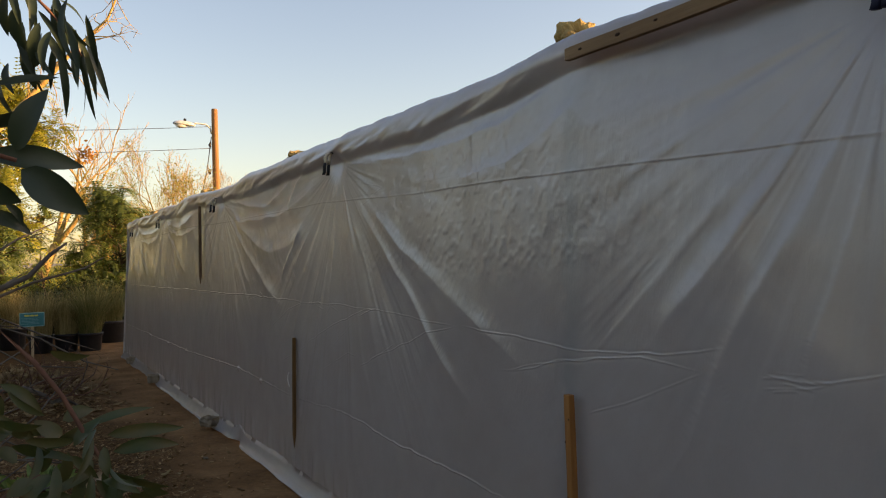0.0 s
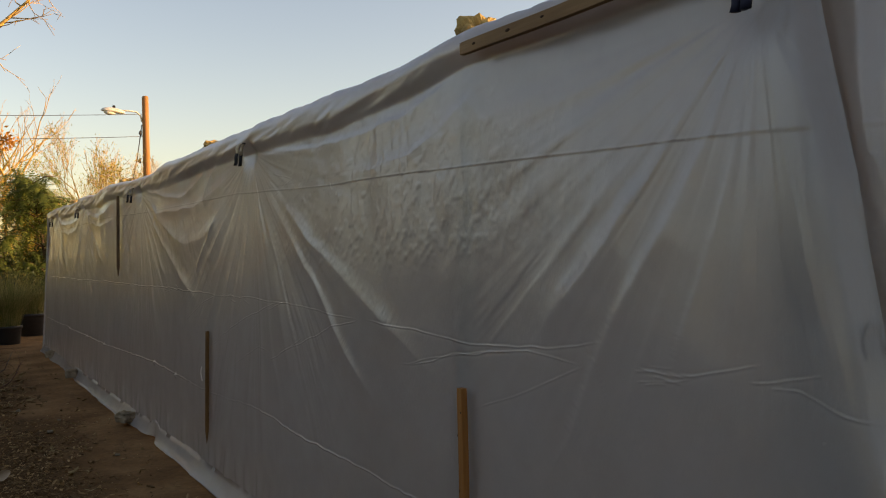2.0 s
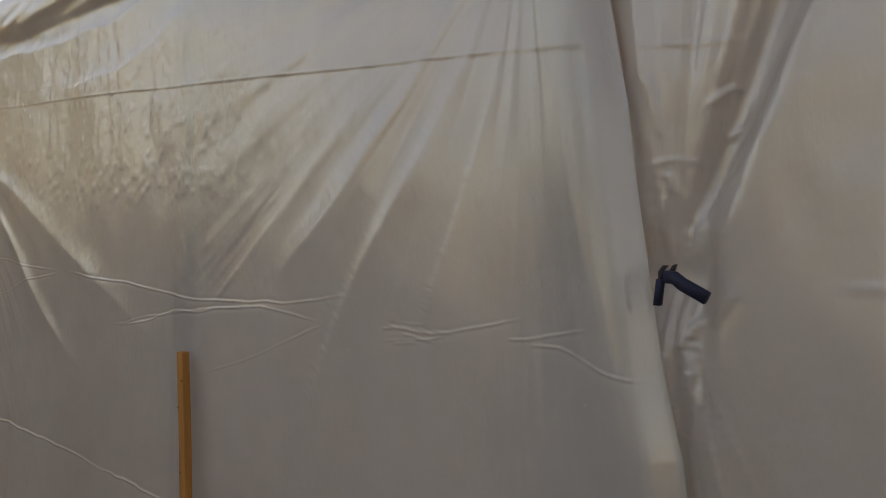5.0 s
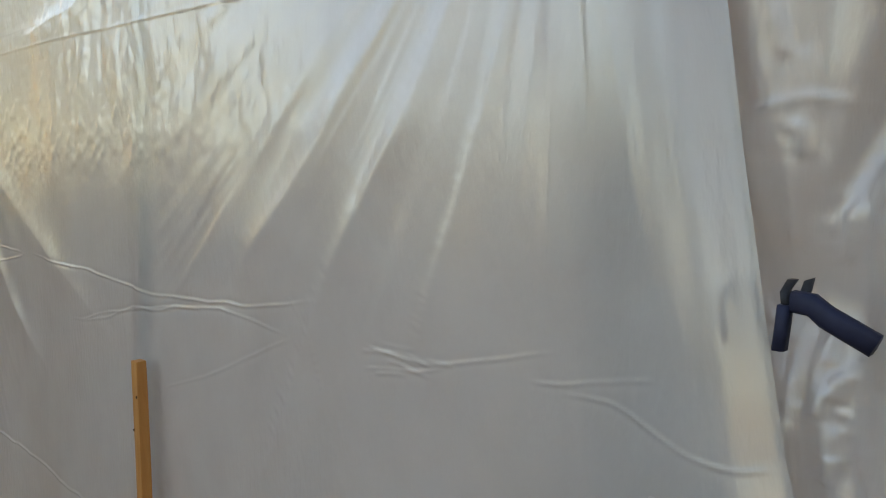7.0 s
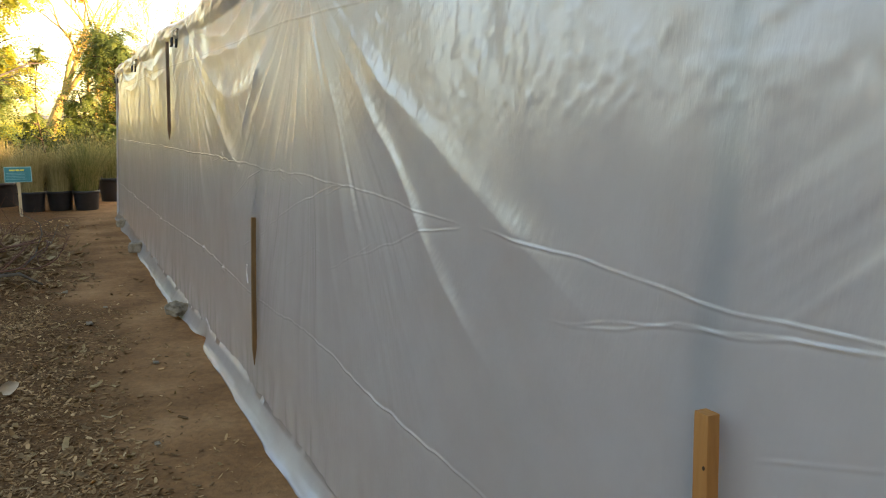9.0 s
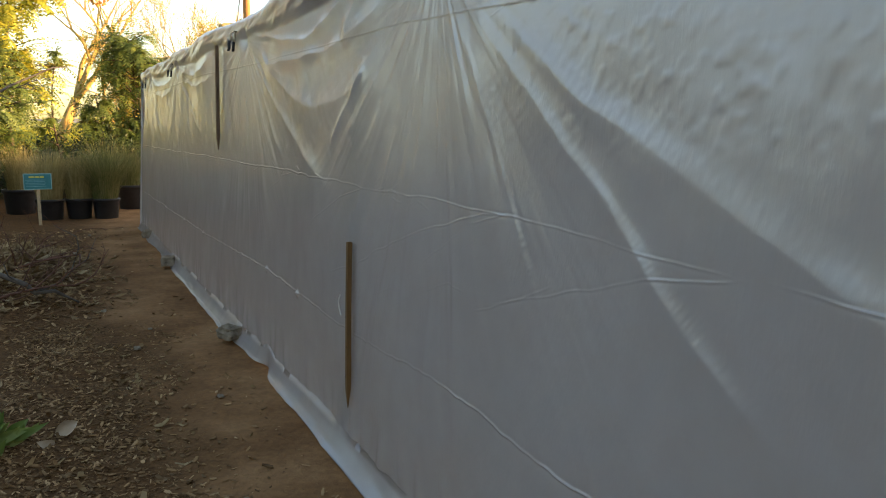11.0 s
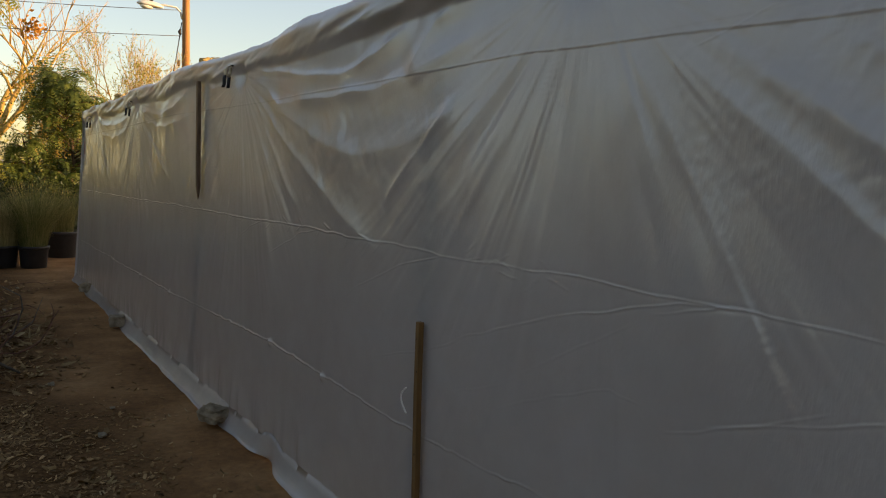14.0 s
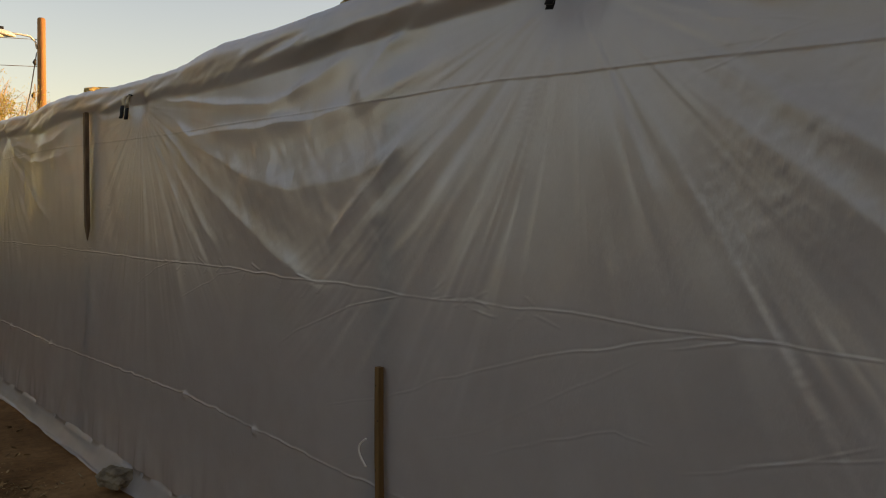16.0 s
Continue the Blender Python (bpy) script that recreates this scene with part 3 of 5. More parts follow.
    line = np.exp(-((z - mid) / 0.0032) ** 2) - 0.25 * np.exp(-((z - mid) / 0.012) ** 2)
    h = h + (0.0022 + 0.0016 * sstep(7.2, 8.2, y)) * line * sstep(6.3, 7.2, y) * (0.8 + 0.4 * vnoise(y * 6, 0 * y, 24))
    low = np.interp(y, [2.6, 3.65, 4.0, 4.8, 5.6, 6.1, 7.2, 8.4, 8.9, 11.3, 17.3], [0.50, 0.56, 0.552, 0.585, 0.61, 0.655, 0.62, 0.64, 0.658, 0.615, 0.615])
    low = low + 0.005 * vnoise(y * 8, 0 * y, 25) + 0.004 * vnoise(y * 19, 0 * y, 26)
    line = np.exp(-((z - low) / np.where(y > 7.8, 0.0044, 0.0034)) ** 2) - 0.25 * np.exp(-((z - low) / 0.016) ** 2)
    h = h + (0.0046 + 0.002 * sstep(7.4, 8.4, y)) * line * (0.75 + 0.35 * vnoise(y * 7, 0 * y, 27)) * (1 - 0.25 * sstep(7.9, 7.6, y) * sstep(6.0, 6.5, y))
    for ky, kz in ((11.346, 0.612), (8.878, 0.652), (8.1, 0.63), (12.6, 0.605), (14.1, 0.61)):
        h = h + 0.016 * np.exp(-(((y - ky) / 0.022) ** 2 + ((z - kz) / 0.018) ** 2))
    for k, (pts, amp) in enumerate(CREASES):
        crease(h, y, z, pts, amp * 0.32, 0.0027, k)
    rng = random.Random(7)
    for k in range(60):
        y0 = rng.uniform(7.3, 17.0)
        m0 = 1.335 - (0.01 if y0 < 8 else 0)
        dy, dz = rng.uniform(0.03, 0.14), rng.uniform(-0.08, 0.05)
        crease(h, y, z, [(y0, m0), (y0 + dy, m0 + dz)], rng.uniform(0.0018, 0.004), 0.0038, k)
    for k in range(8):
        y0, z0 = rng.uniform(2.85, 3.05), rng.uniform(1.20, 1.25)
        crease(h, y, z, [(y0, z0), (y0 + rng.uniform(0.05, 0.12), z0 + rng.uniform(-0.02, 0.02))], 0.0018, 0.0036, k)
    for k in range(14):
        y0, z0 = rng.uniform(6.4, 7.0), rng.uniform(1.27, 1.34)
        crease(h, y, z, [(y0, z0), (y0 + rng.uniform(-0.12, 0.12), z0 + rng.uniform(-0.05, 0.05))], 0.0013, 0.0035, k)
    # the foot puckers where it meets the soil
    foot = sstep(0.40, 0.10, z)
    h = h + foot * (0.012 * vnoise(y * 5 + 2 * z, z * 3, 28) + 0.008 * vnoise(y * 13, z * 5, 29))
    return h


def sheet_profile(z_top=2.385, roll=0.034):
    """Rows of the sheeting from its apron on the soil over the wall to the roof: base x, z, and outward direction."""
    rows = []
    for k in range(10):
        t = k / 9
        rows.append((2.585 + 0.062 * t ** 1.4, 0.006 + 0.105 * t ** 2.4, -0.35, 0.94))
    zs = [0.118]
    while zs[-1] < z_top - roll:
        dense = 0.50 < zs[-1] < 0.69 or 0.84 < zs[-1] < 1.37 or 1.86 < zs[-1] < 2.07
        zs.append(zs[-1] + (0.0029 if dense else 0.006 if zs[-1] > 1.4 else 0.009))
    for z in zs[:-1]:
        rows.append((wall_x(z), z, -1.0, 0.0))
    zc = z_top - roll
    for k in range(1, 15):
        a = math.pi / 2 * k / 14
        rows.append((wall_x(zc) + roll * (1 - math.cos(a)), zc + roll * math.sin(a), -math.cos(a), math.sin(a)))
    for x in (0.03, 0.08, 0.14, 0.22, 0.32, 0.45):
        rows.append((wall_x(zc) + roll + x, z_top - 0.18 * x, -0.0, 1.0))
    return np.array(rows)


def edge_y(z):
    """Where the main sheet ends beside the gathered flap."""
    return np.interp(z, [0.0, 0.5, 1.04, 1.2, 1.37, 1.56, 1.73, 1.96, 2.5], [2.15, 2.22, 2.315, 2.36, 2.395, 2.43, 2.455, 2.505, 2.62])


prof = sheet_profile()
ys = axis_steps((2.40, 6.4, 0.006), (6.4, 10.2, 0.009), (10.2, 17.22, 0.021))
Yg, Kg = np.meshgrid(ys, np.arange(len(prof)))
Bx, Bz = prof[Kg, 0], prof[Kg, 1]
pull = 1 - sstep(2.4, 3.1, Yg)
Ys = Yg + (edge_y(Bz) - 2.4) * pull
relief = sheet_relief(Ys, Bz)
rise = 0.05 * sstep(9.5, 11.5, Ys) + 0.03 * sstep(14, 17, Ys)          # the top edge climbs a little towards the end
Bz = Bz + rise * sstep(1.6, 2.35, Bz)
apron = (Kg < 10) * (1 - Kg / 10.0)
relief = relief * (1 - 0.6 * (Kg < 10))
curl = 1 - sstep(2.40, 2.47, Yg)
sx = Bx + prof[Kg, 2] * relief + 0.05 * curl ** 2 - 0.014 * np.exp(-((Yg - 2.50) / 0.07) ** 2)
sx = sx - apron * (0.018 + 0.030 * vnoise(Ys * 1.1, 0 * Ys, 51) + 0.006 * vnoise(Ys * 4.0, 0 * Ys, 52))
fold_up = np.exp(-((Ys - 8.75) / 0.17) ** 2)
sx = sx + apron * 0.07 * fold_up
sz = Bz + prof[Kg, 3] * relief * (Kg >= 10) + (Kg < 10) * (0.011 * np.abs(vnoise(Ys * 2.2, Kg * 0.55, 53)) + 0.004 * np.abs(vnoise(Ys * 6.5, Kg * 0.9, 54)) + 0.05 * fold_up * (Kg / 10.0))
sz = np.maximum(sz, 0.004)
wall_sheet = tagged(grid_mesh("wall_west", sx, Ys, sz, M_SHEET, flip=True),
                    "wrinkled milky plastic sheeting stretched over timber posts, creased and glossy", "wall", kind="structure")


# gathered flap beside the clamp
def flap_relief(y, z):
    h = 0.010 * vnoise(y * 2.0, z * 1.2, 61) + 0.006 * vnoise(y * 5, z * 2.6, 62) + 0.002 * vnoise(y * 16, z * 9, 63)
    ny, nz = NECK
    h = h + fan(y, z, ny, nz, [(-32, 5, 0.030), (-20, 4, 0.03), (-9, 3, 0.035), (3, 3, 0.03), (14, 4, 0.035), (26, 5, 0.03)], 1.9, 7, 0.010, cone=24.0)
    h = h + fan(y, z, ny, nz, [(-26, 4, 0.045), (-14, 4, 0.05), (-4, 3, 0.03), (7, 4, 0.045), (17, 4, 0.04)], 1.6, 8, 0.010, up=True, cone=30.0)
    h = h + 0.03 * np.exp(-(((y - ny) / 0.07) ** 2 + ((z - nz) / 0.10) ** 2))
    gap = np.interp(z, [1.30, 1.49, 1.655, 1.76, 1.95, 2.35], [2.30, 2.30, 2.24, 2.20, 2.13, 1.99])
    h = h + sstep(0.5, 1.6, z) * (0.04 * sstep(0.004, -0.05, y - gap) * sstep(-0.75, -0.02, y - gap) - 0.035 * sstep(1.42, 1.6, z) * np.exp(-((y - gap - 0.03) / 0.03) ** 2))
    h = h + 0.05 * sstep(2.22, 1.85, y + 0.16 * (z - 1.4)) * sstep(2.0, 1.0, z) + 0.012 * vnoise(y * 3.2 + 0.8 * z, z * 0.9, 64)
    crease(h, y, z, [(2.1, 1.40), (1.6, 1.41), (1.0, 1.39), (0.2, 1.41)], 0.006, 0.008, 4)
    crease(h, y, z, [(2.5, 1.87), (2.35, 1.86), (2.22, 1.85)], 0.003, 0.006, 5)
    crease(h, y, z, [(2.45, 1.62), (2.37, 1.63), (2.28, 1.61)], 0.003, 0.006, 6)
    rng = random.Random(5)
    for k in range(26):
        a = rng.uniform(-0.10, 0.10)
        z0 = nz + rng.choice((-1, 1)) * rng.uniform(0.02, 0.34)
        crease(h, y, z, [(ny + a, z0), (ny + 1.5 * a + rng.uniform(-0.02, 0.02), z0 + rng.uniform(0.03, 0.16))], rng.uniform(0.006, 0.011), 0.008, k)
    return h


ys = axis_steps((-3.0, 1.3, 0.08), (1.3, 2.63, 0.0085))
Yg, Kg = np.meshgrid(ys, np.arange(len(prof)))
Bx, Bz = prof[Kg, 0], prof[Kg, 1]
fx = Bx + 0.095 + prof[Kg, 2] * flap_relief(Yg, Bz)
flap = tagged(grid_mesh("wall_flap", fx, Yg, np.maximum(Bz - 0.012, 0.003), M_SHEET, flip=True),
              "grey-white plastic flap gathered and clamped at mid height", "wall", kind="structure")

# roof, end wall and an added, unseen far wall of the shelter
RX = np.array([wall_x(2.35) + 0.3, 3.8, 4.6, 5.4, 5.9])
Rx, Ry = np.meshgrid(RX, np.arange(-3.0, 17.4, 0.5))
roof = tagged(grid_mesh("roof_sheet", Rx, Ry, 2.325 - 0.035 * (Rx - 2.9) + 0.015 * vnoise(Rx * 2, Ry, 71) + 0.06 * sstep(9.5, 14, Ry), M_SHEET),
              "milky plastic sheeting over the shelter roof", "roof", kind="structure")
ex = np.arange(2.62, 5.9, 0.06)
Ex, Ez = np.meshgrid(ex, np.arange(0.0, 2.50, 0.06))
endw = tagged(grid_mesh("wall_north", Ex + LEAN_BACK * Ez * (Ex < 2.7), 17.20 + 0.02 * vnoise(Ex * 3, Ez, 72) + 0.0 * Ex, Ez, M_SHEET),
              "plastic sheeting closing the end of the shelter", "wall", kind="structure")
# far wall is never in view; added to shape the light inside
Ey, Ez = np.meshgrid(np.arange(-3.0, 17.3, 0.4), np.arange(0.0, 2.45, 0.2))
tagged(grid_mesh("wall_east", 5.85 + 0.03 * vnoise(Ey, Ez * 2, 73), Ey, Ez, M_SHEET), "unseen plastic sheeting added on the far side to shape the light inside", "wall", kind="structure")
Ex2, Ez2 = np.meshgrid(np.arange(2.72, 5.9, 0.3), np.arange(0.0, 2.5, 0.3))
tagged(grid_mesh("wall_south", Ex2, -3.0 + 0.02 * vnoise(Ex2, Ez2, 74), Ez2, M_SHEET), "plastic sheeting closing the near end of the shelter", "wall", kind="structure")


def sheared_box(name, sx_, sy_, z0, z1, material, y, front_gap, lean_y=0.0, parent=None, taper=None):
    """An upright timber that follows the lean of the wall, its front face front_gap behind (+) or before (-) the sheeting plane."""
    bm = bmesh.new()
    vs = bmesh.ops.create_cube(bm, size=1)["verts"]
    bmesh.ops.bevel(bm, geom=list(bm.edges), offset=0.03, segments=1, affect="EDGES")
    bmesh.ops.subdivide_edges(bm, edges=[e for e in bm.edges if abs(e.verts[0].co.z - e.verts[1].co.z) > 0.5], cuts=10)
    for v in bm.verts:
        t = v.co.z + 0.5
        z = z0 + t * (z1 - z0)
        k = 1.0
        if taper and z < z0 + taper:
            k = 0.12 + 0.88 * (z - z0) / taper
        wob = 0.002 * math.sin(9 * z + y)
        v.co = Vector((wall_x(z) + front_gap + sx_ / 2 + v.co.x * sx_ * k, y + lean_y * (z - z1) + v.co.y * sy_ * k + wob, z))
    return part(name, bm, material, parent)



for py in (-1.0, 0.8, 3.95, 7.2, 10.55, 13.9, 17.12):
    post = sheared_box("post", 0.06, 0.06, -0.05, 2.33, M_FRAME, py, 0.010 if py > 2 else 0.16)
    tagged(post, "dark timber post behind the plastic sheeting", "post", "posts of the shelter")
rail = part("rail", box_bm(0.09, 20.3, 0.09, (wall_x(2.3) + 0.10, 7.1, 2.30), 0.006), M_FRAME)
tagged(rail, "dark timber top rail under the sheeting", "rail")

# unseen bank added far behind the shelter to keep the low sun off the ground
side = Vector((-to_sun.y, to_sun.x, 0)).normalized()
bank_c = Vector((2.7, 6.0, 0)) + Vector((to_sun.x, to_sun.y, 0)).normalized() * 60
L = np.arange(-90, 91, 1.5)
base_l = Vector((2.7, 6.0, 0)).dot(side)
top = 60 * math.tan(SUN_ELEV) + 1.9 + 0.4 * sstep(8.5, 11, L) + 0.25 * vnoise(L * 0.3, 0 * L, 81)
bv, bf = [], []
for k, (u, t) in enumerate(zip(L, top)):
    for off, z in ((0, -1.0), (0, t), (6, t - 0.6), (6, -1.0)):
        q = bank_c + side * float(u) + Vector((to_sun.x, to_sun.y, 0)).normalized() * off
        bv.append((q.x, q.y, z))
    if k:
        for j in range(3):
            bf.append((4 * k - 4 + j, 4 * k + j, 4 * k + j + 1, 4 * k - 3 + j))
tagged(link_mesh("backdrop", bv, bf, M_LEAFDARKSHADE, False), "unseen dark bank added behind the shelter to block the low sun", "backdrop", kind="structure")


# ---- things on and against the sheeting ----
def wood_stake(name, y, z0, z1, w, d, material, label, lean_y=0.0, taper=None, knots=()):
    root = thing(name, (0, 0, 0), label, "stake")
    sheared_box("shaft", d, w, z0, z1, material, y, -d - 0.016, lean_y, root, taper)
    for kz, side_k in knots:
        bm = bmesh.new()
        bmesh.ops.create_uvsphere(bm, u_segments=8, v_segments=5, radius=0.5)
        bmesh.ops.scale(bm, vec=(0.004, 0.006, 0.008), verts=bm.verts)
        bmesh.ops.translate(bm, vec=(wall_x(kz) - d - 0.016, y + lean_y * (kz - z1) + side_k * w, kz), verts=bm.verts)
        part("knot", bm, M_KNOT, root, "dark knot in the wood", True)
    return root


wood_stake("wooden_stake", 3.905, -0.04, 1.072, 0.032, 0.026, M_STAKE, "fresh yellow pine stake standing against the plastic sheeting", 0.075,
           knots=((0.985, -0.25), (0.90, 0.45), (0.70, 0.3), (0.38, 0.1)))
wood_stake("wooden_stake", 7.17, 0.27, 1.055, 0.026, 0.022, simple("stake_pine", (0.10, 0.052, 0.019), (0.19, 0.10, 0.038), 26, 0.75, stretch=(1, 1, 0.07)),
           "brown pointed wooden stake fixed to the plastic sheeting", 0.10, 0.10, knots=((0.99, 0.2), (0.87, -0.2), (0.70, 0.35), (0.56, -0.1), (0.42, 0.2)))
wood_stake("wooden_stake", 10.69, 1.41, 2.29, 0.045, 0.026, M_OLDWOOD, "dark weathered pointed batten hanging on the sheeting", 0.21, 0.08)

board = thing("board", (0, 0, 0), "rough pine board clamped along the top of the sheeting", "board")
bm = bmesh.new()
vs = bmesh.ops.create_cube(bm, size=1)["verts"]
bmesh.ops.bevel(bm, geom=list(bm.edges), offset=0.03, segments=1, affect="EDGES")
bmesh.ops.subdivide_edges(bm, edges=[e for e in bm.edges if abs(e.verts[0].co.y - e.verts[1].co.y) > 0.5], cuts=10)
for v in bm.verts:
    yy = 3.27 + v.co.y * 1.2
    v.co = Vector((wall_x(2.32) - 0.085 + v.co.x * 0.022, yy, 2.322 + 0.01 * (yy - 3.3) + v.co.z * 0.046 + 0.002 * math.sin(7 * yy)))
part("plank", bm, M_BOARD, board)
for yy, s in ((3.78, 0.010), (3.58, 0.012), (3.40, 0.009), (3.10, 0.011)):
    bm = bmesh.new()
    bmesh.ops.create_uvsphere(bm, u_segments=8, v_segments=5, radius=0.5)
    bmesh.ops.scale(bm, vec=(0.004, s * 2.2, s), verts=bm.verts)
    bmesh.ops.translate(bm, vec=(wall_x(2.32) - 0.096, yy, 2.325 + 0.01 * (yy - 3.3)), verts=bm.verts)
    part("knot", bm, M_KNOT, board, "dark knot in the board", True)

white_loop = []
for k in range(15):
    t = k / 14
    white_loop.append((wall_x(0.72) - 0.048 + 0.008 * math.sin(3 * t), 7.19 + 0.055 * math.sin(math.pi * t), 0.80 - 0.10 * t))
V, F = tube(white_loop, 0.0035, 6)
tagged(link_mesh("cord", V, F, simple("white_cord", (0.62, 0.60, 0.56), (0.72, 0.70, 0.66), 60, 0.8)), "short loop of white cord hanging beside the stake", "cord")


def bent_bar(points, w, t, material, name, parent, label=""):
    """A flat bar with rounded edges along points."""
    P = [Vector(p) for p in points]
    bm = bmesh.new()
    rings = []
    for k, p in enumerate(P):
        d = (P[min(k + 1, len(P) - 1)] - P[max(k - 1, 0)]).normalized()
        a = Vector((1, 0, 0))
        b = d.cross(a).normalized()
        ring = []
        for u, v in ((-1, -0.6), (-0.6, -1), (0.6, -1), (1, -0.6), (1, 0.6), (0.6, 1), (-0.6, 1), (-1, 0.6)):
            ring.append(bm.verts.new(p + a * (t / 2 * u) + b * (w / 2 * v)))
        rings.append(ring)
    for r0, r1 in zip(rings, rings[1:]):
        for i in range(8):
            bm.faces.new((r0[i], r0[(i + 1) % 8], r1[(i + 1) % 8], r1[i]))
    bm.faces.new(rings[0][::-1])
    bm.faces.new(rings[-1])
    bmesh.ops.recalc_face_normals(bm, faces=bm.faces)
    return part(name, bm, material, parent, label, True)


def spring_clamp(y, z, grip, label, bar=0.012, gap=0.046, drop=0.085, turn=0.0):
    """Jaws pinch the film above; two dipped handles hang side by side below the spring."""
    root = thing("spring_clamp", (wall_x(z) - 0.092, y, z), label, "clamp", "clamps along the sheeting")
    root.matrix_basis = pose(wall_x(z) - 0.092, y, z, 0, 0, turn)
    g = gap / 2
    for sgn in (-1, 1):
        jaw = bent_bar([(0.030, sgn * 0.4 * g, 0.052), (0.012, sgn * 0.9 * g, 0.044), (0.0, sgn * 1.2 * g, 0.022), (0, sgn * 0.8 * g, 0.0), (-0.004, sgn * g, -0.016)], 0.011, 0.020, M_STEEL, "jaw", root, "dull steel clamp jaw")
        bent_bar([(0.036, sgn * 0.35 * g, 0.056), (0.024, sgn * 0.4 * g, 0.050)], 0.013, 0.022, grip, "jaw_pad", jaw, "dark rubber pad")
        bent_bar([(-0.004, sgn * g, -0.010), (-0.008, sgn * 1.15 * g, -0.4 * drop), (-0.010, sgn * 1.05 * g, -0.8 * drop), (-0.016, sgn * 1.2 * g, -drop)], bar, 0.022, grip, "handle", root, "dark rubber-dipped handle")
    coil = []
    for k in range(41):
        a = 2 * math.pi * 4 * k / 40
        coil.append((-0.014 + 0.028 * k / 40, 0.008 * math.cos(a), 0.008 * math.sin(a)))
    V, F = tube(coil, 0.0016, 5)
    link_mesh("spring", V, F, M_STEEL, True, root, "coil spring at the pivot")
    return root


for (cy, cz) in CLAMPS[1:]:
    spring_clamp(cy, cz, M_BLACK, "black-handled spring clamp pinching gathered plastic sheeting", turn=-50.0)
spring_clamp(2.655, 2.235, M_NAVY, "navy-handled spring clamp at the top of the sheeting", 0.024, 0.024, 0.095)

big = thing("spring_clamp", (wall_x(1.395) + 0.03, 2.335, 1.388), "large navy spring clamp holding the gathered plastic flap", "clamp", "clamps along the sheeting")
bent_bar([(-0.035, 0.012, 0.003), (-0.04, 0.012, -0.018), (-0.045, 0.013, -0.045)], 0.014, 0.018, M_NAVY, "handle", big, "navy plastic handle pointing down")
bent_bar([(-0.035, 0.004, 0.008), (-0.045, -0.02, 0.008), (-0.05, -0.036, -0.002), (-0.055, -0.085, -0.024)], 0.023, 0.020, M_NAVY, "handle", big, "navy plastic handle pointing sideways")
bent_bar([(-0.03, 0.012, 0.0), (-0.02, 0.018, 0.016), (0.0, 0.018, 0.026)], 0.010, 0.014, M_BLACK, "jaw", big, "black clamp jaw")
bent_bar([(-0.03, -0.004, 0.008), (-0.02, -0.004, 0.018), (0.0, 0.0, 0.028)], 0.010, 0.014, M_BLACK, "jaw", big, "black clamp jaw")


# ---- stones ----
def stone(name, loc, size, material, label, seed, group, rough=0.25, rz=0.0, blocky=0.5):
    bm = bmesh.new()
    bmesh.ops.create_icosphere(bm, subdivisions=4, radius=1.0)
    for v in bm.verts:
        d = v.co.normalized()
        m = max(abs(d.x), abs(d.y), abs(d.z))
        k = (1 - blocky) + blocky / m * 0.85
        f = 1 + rough * noise.noise(d * 1.3 + Vector((seed, 0, 0))) + rough * 0.6 * noise.noise(d * 3.1 + Vector((seed, 5, 0))) + rough * 0.25 * noise.noise(d * 8 + Vector((seed, 9, 0)))
        v.co = Vector((d.x * size[0], d.y * size[1], d.z * size[2])) * k * f * 0.5
    low = min(v.co.z for v in bm.verts)
    for v in bm.verts:
        v.co.z -= low
        v.co.z = max(v.co.z, 0.012)
    ob = part(name, bm, material, None, "", False)
    ob.matrix_basis = pose(*loc, 0, 0, rz)
    return tagged(ob, label, "stone", group)


stone("concrete_lump", (2.555, 9.55, 0.012), (0.15, 0.21, 0.115), M_CONCRETE, "broken grey-brown concrete lump weighing down the plastic edge", 1.5, "lumps on the sheet edge", 0.3, 20)
stone("concrete_lump", (2.555, 13.15, 0.012), (0.17, 0.20, 0.13), M_CONCRETE, "squared grey concrete lump on the plastic edge", 4.5, "lumps on the sheet edge", 0.15, -10, 0.8)
stone("concrete_lump", (2.59, 15.75, 0.012), (0.16, 0.17, 0.13), M_CONCRETE, "dark concrete lump on the plastic edge", 7.5, "lumps on the sheet edge", 0.25)
for y, x, s, k in ((4.13, 2.95, (0.16, 0.17, 0.20), 2), (7.62, 2.93, (0.20, 0.24, 0.135), 5), (11.0, 2.93, (0.18, 0.21, 0.13), 8), (14.8, 2.93, (0.20, 0.26, 0.14), 11)):
    stone("rock", (x, y, 2.352 + 0.05 * float(sstep(9.5, 14, y))), s, M_ROCK, "rough yellow-brown rock weighing down the plastic roof", k, "rocks on the roof", 0.45, 30 * k)


# ---- utility pole and wires ----
pole = thing("street_lamp", (7.25, 29.85, 0), "brown wooden utility pole with a street lamp on a curved arm", "street lamp")
V, F = tube([(0, 0, z) for z in (0, 2, 4, 6, 7.22)] + [(0, 0, 7.25)], [0.135, 0.13, 0.122, 0.112, 0.106, 0.08], 14)
link_mesh("post", V, F, M_POLE, True, pole)
arm = [(-0.12, 0, 6.35), (-0.16, 0, 6.55), (-0.30, 0, 6.68), (-0.6, 0, 6.70), (-0.95, 0, 6.68)]
V, F = tube(arm, 0.03, 8)
link_mesh("arm", V, F, M_LAMP, True, pole, "pale curved lamp arm")
bm = bmesh.new()
bmesh.ops.create_uvsphere(bm, u_segments=20, v_segments=12, radius=0.5)
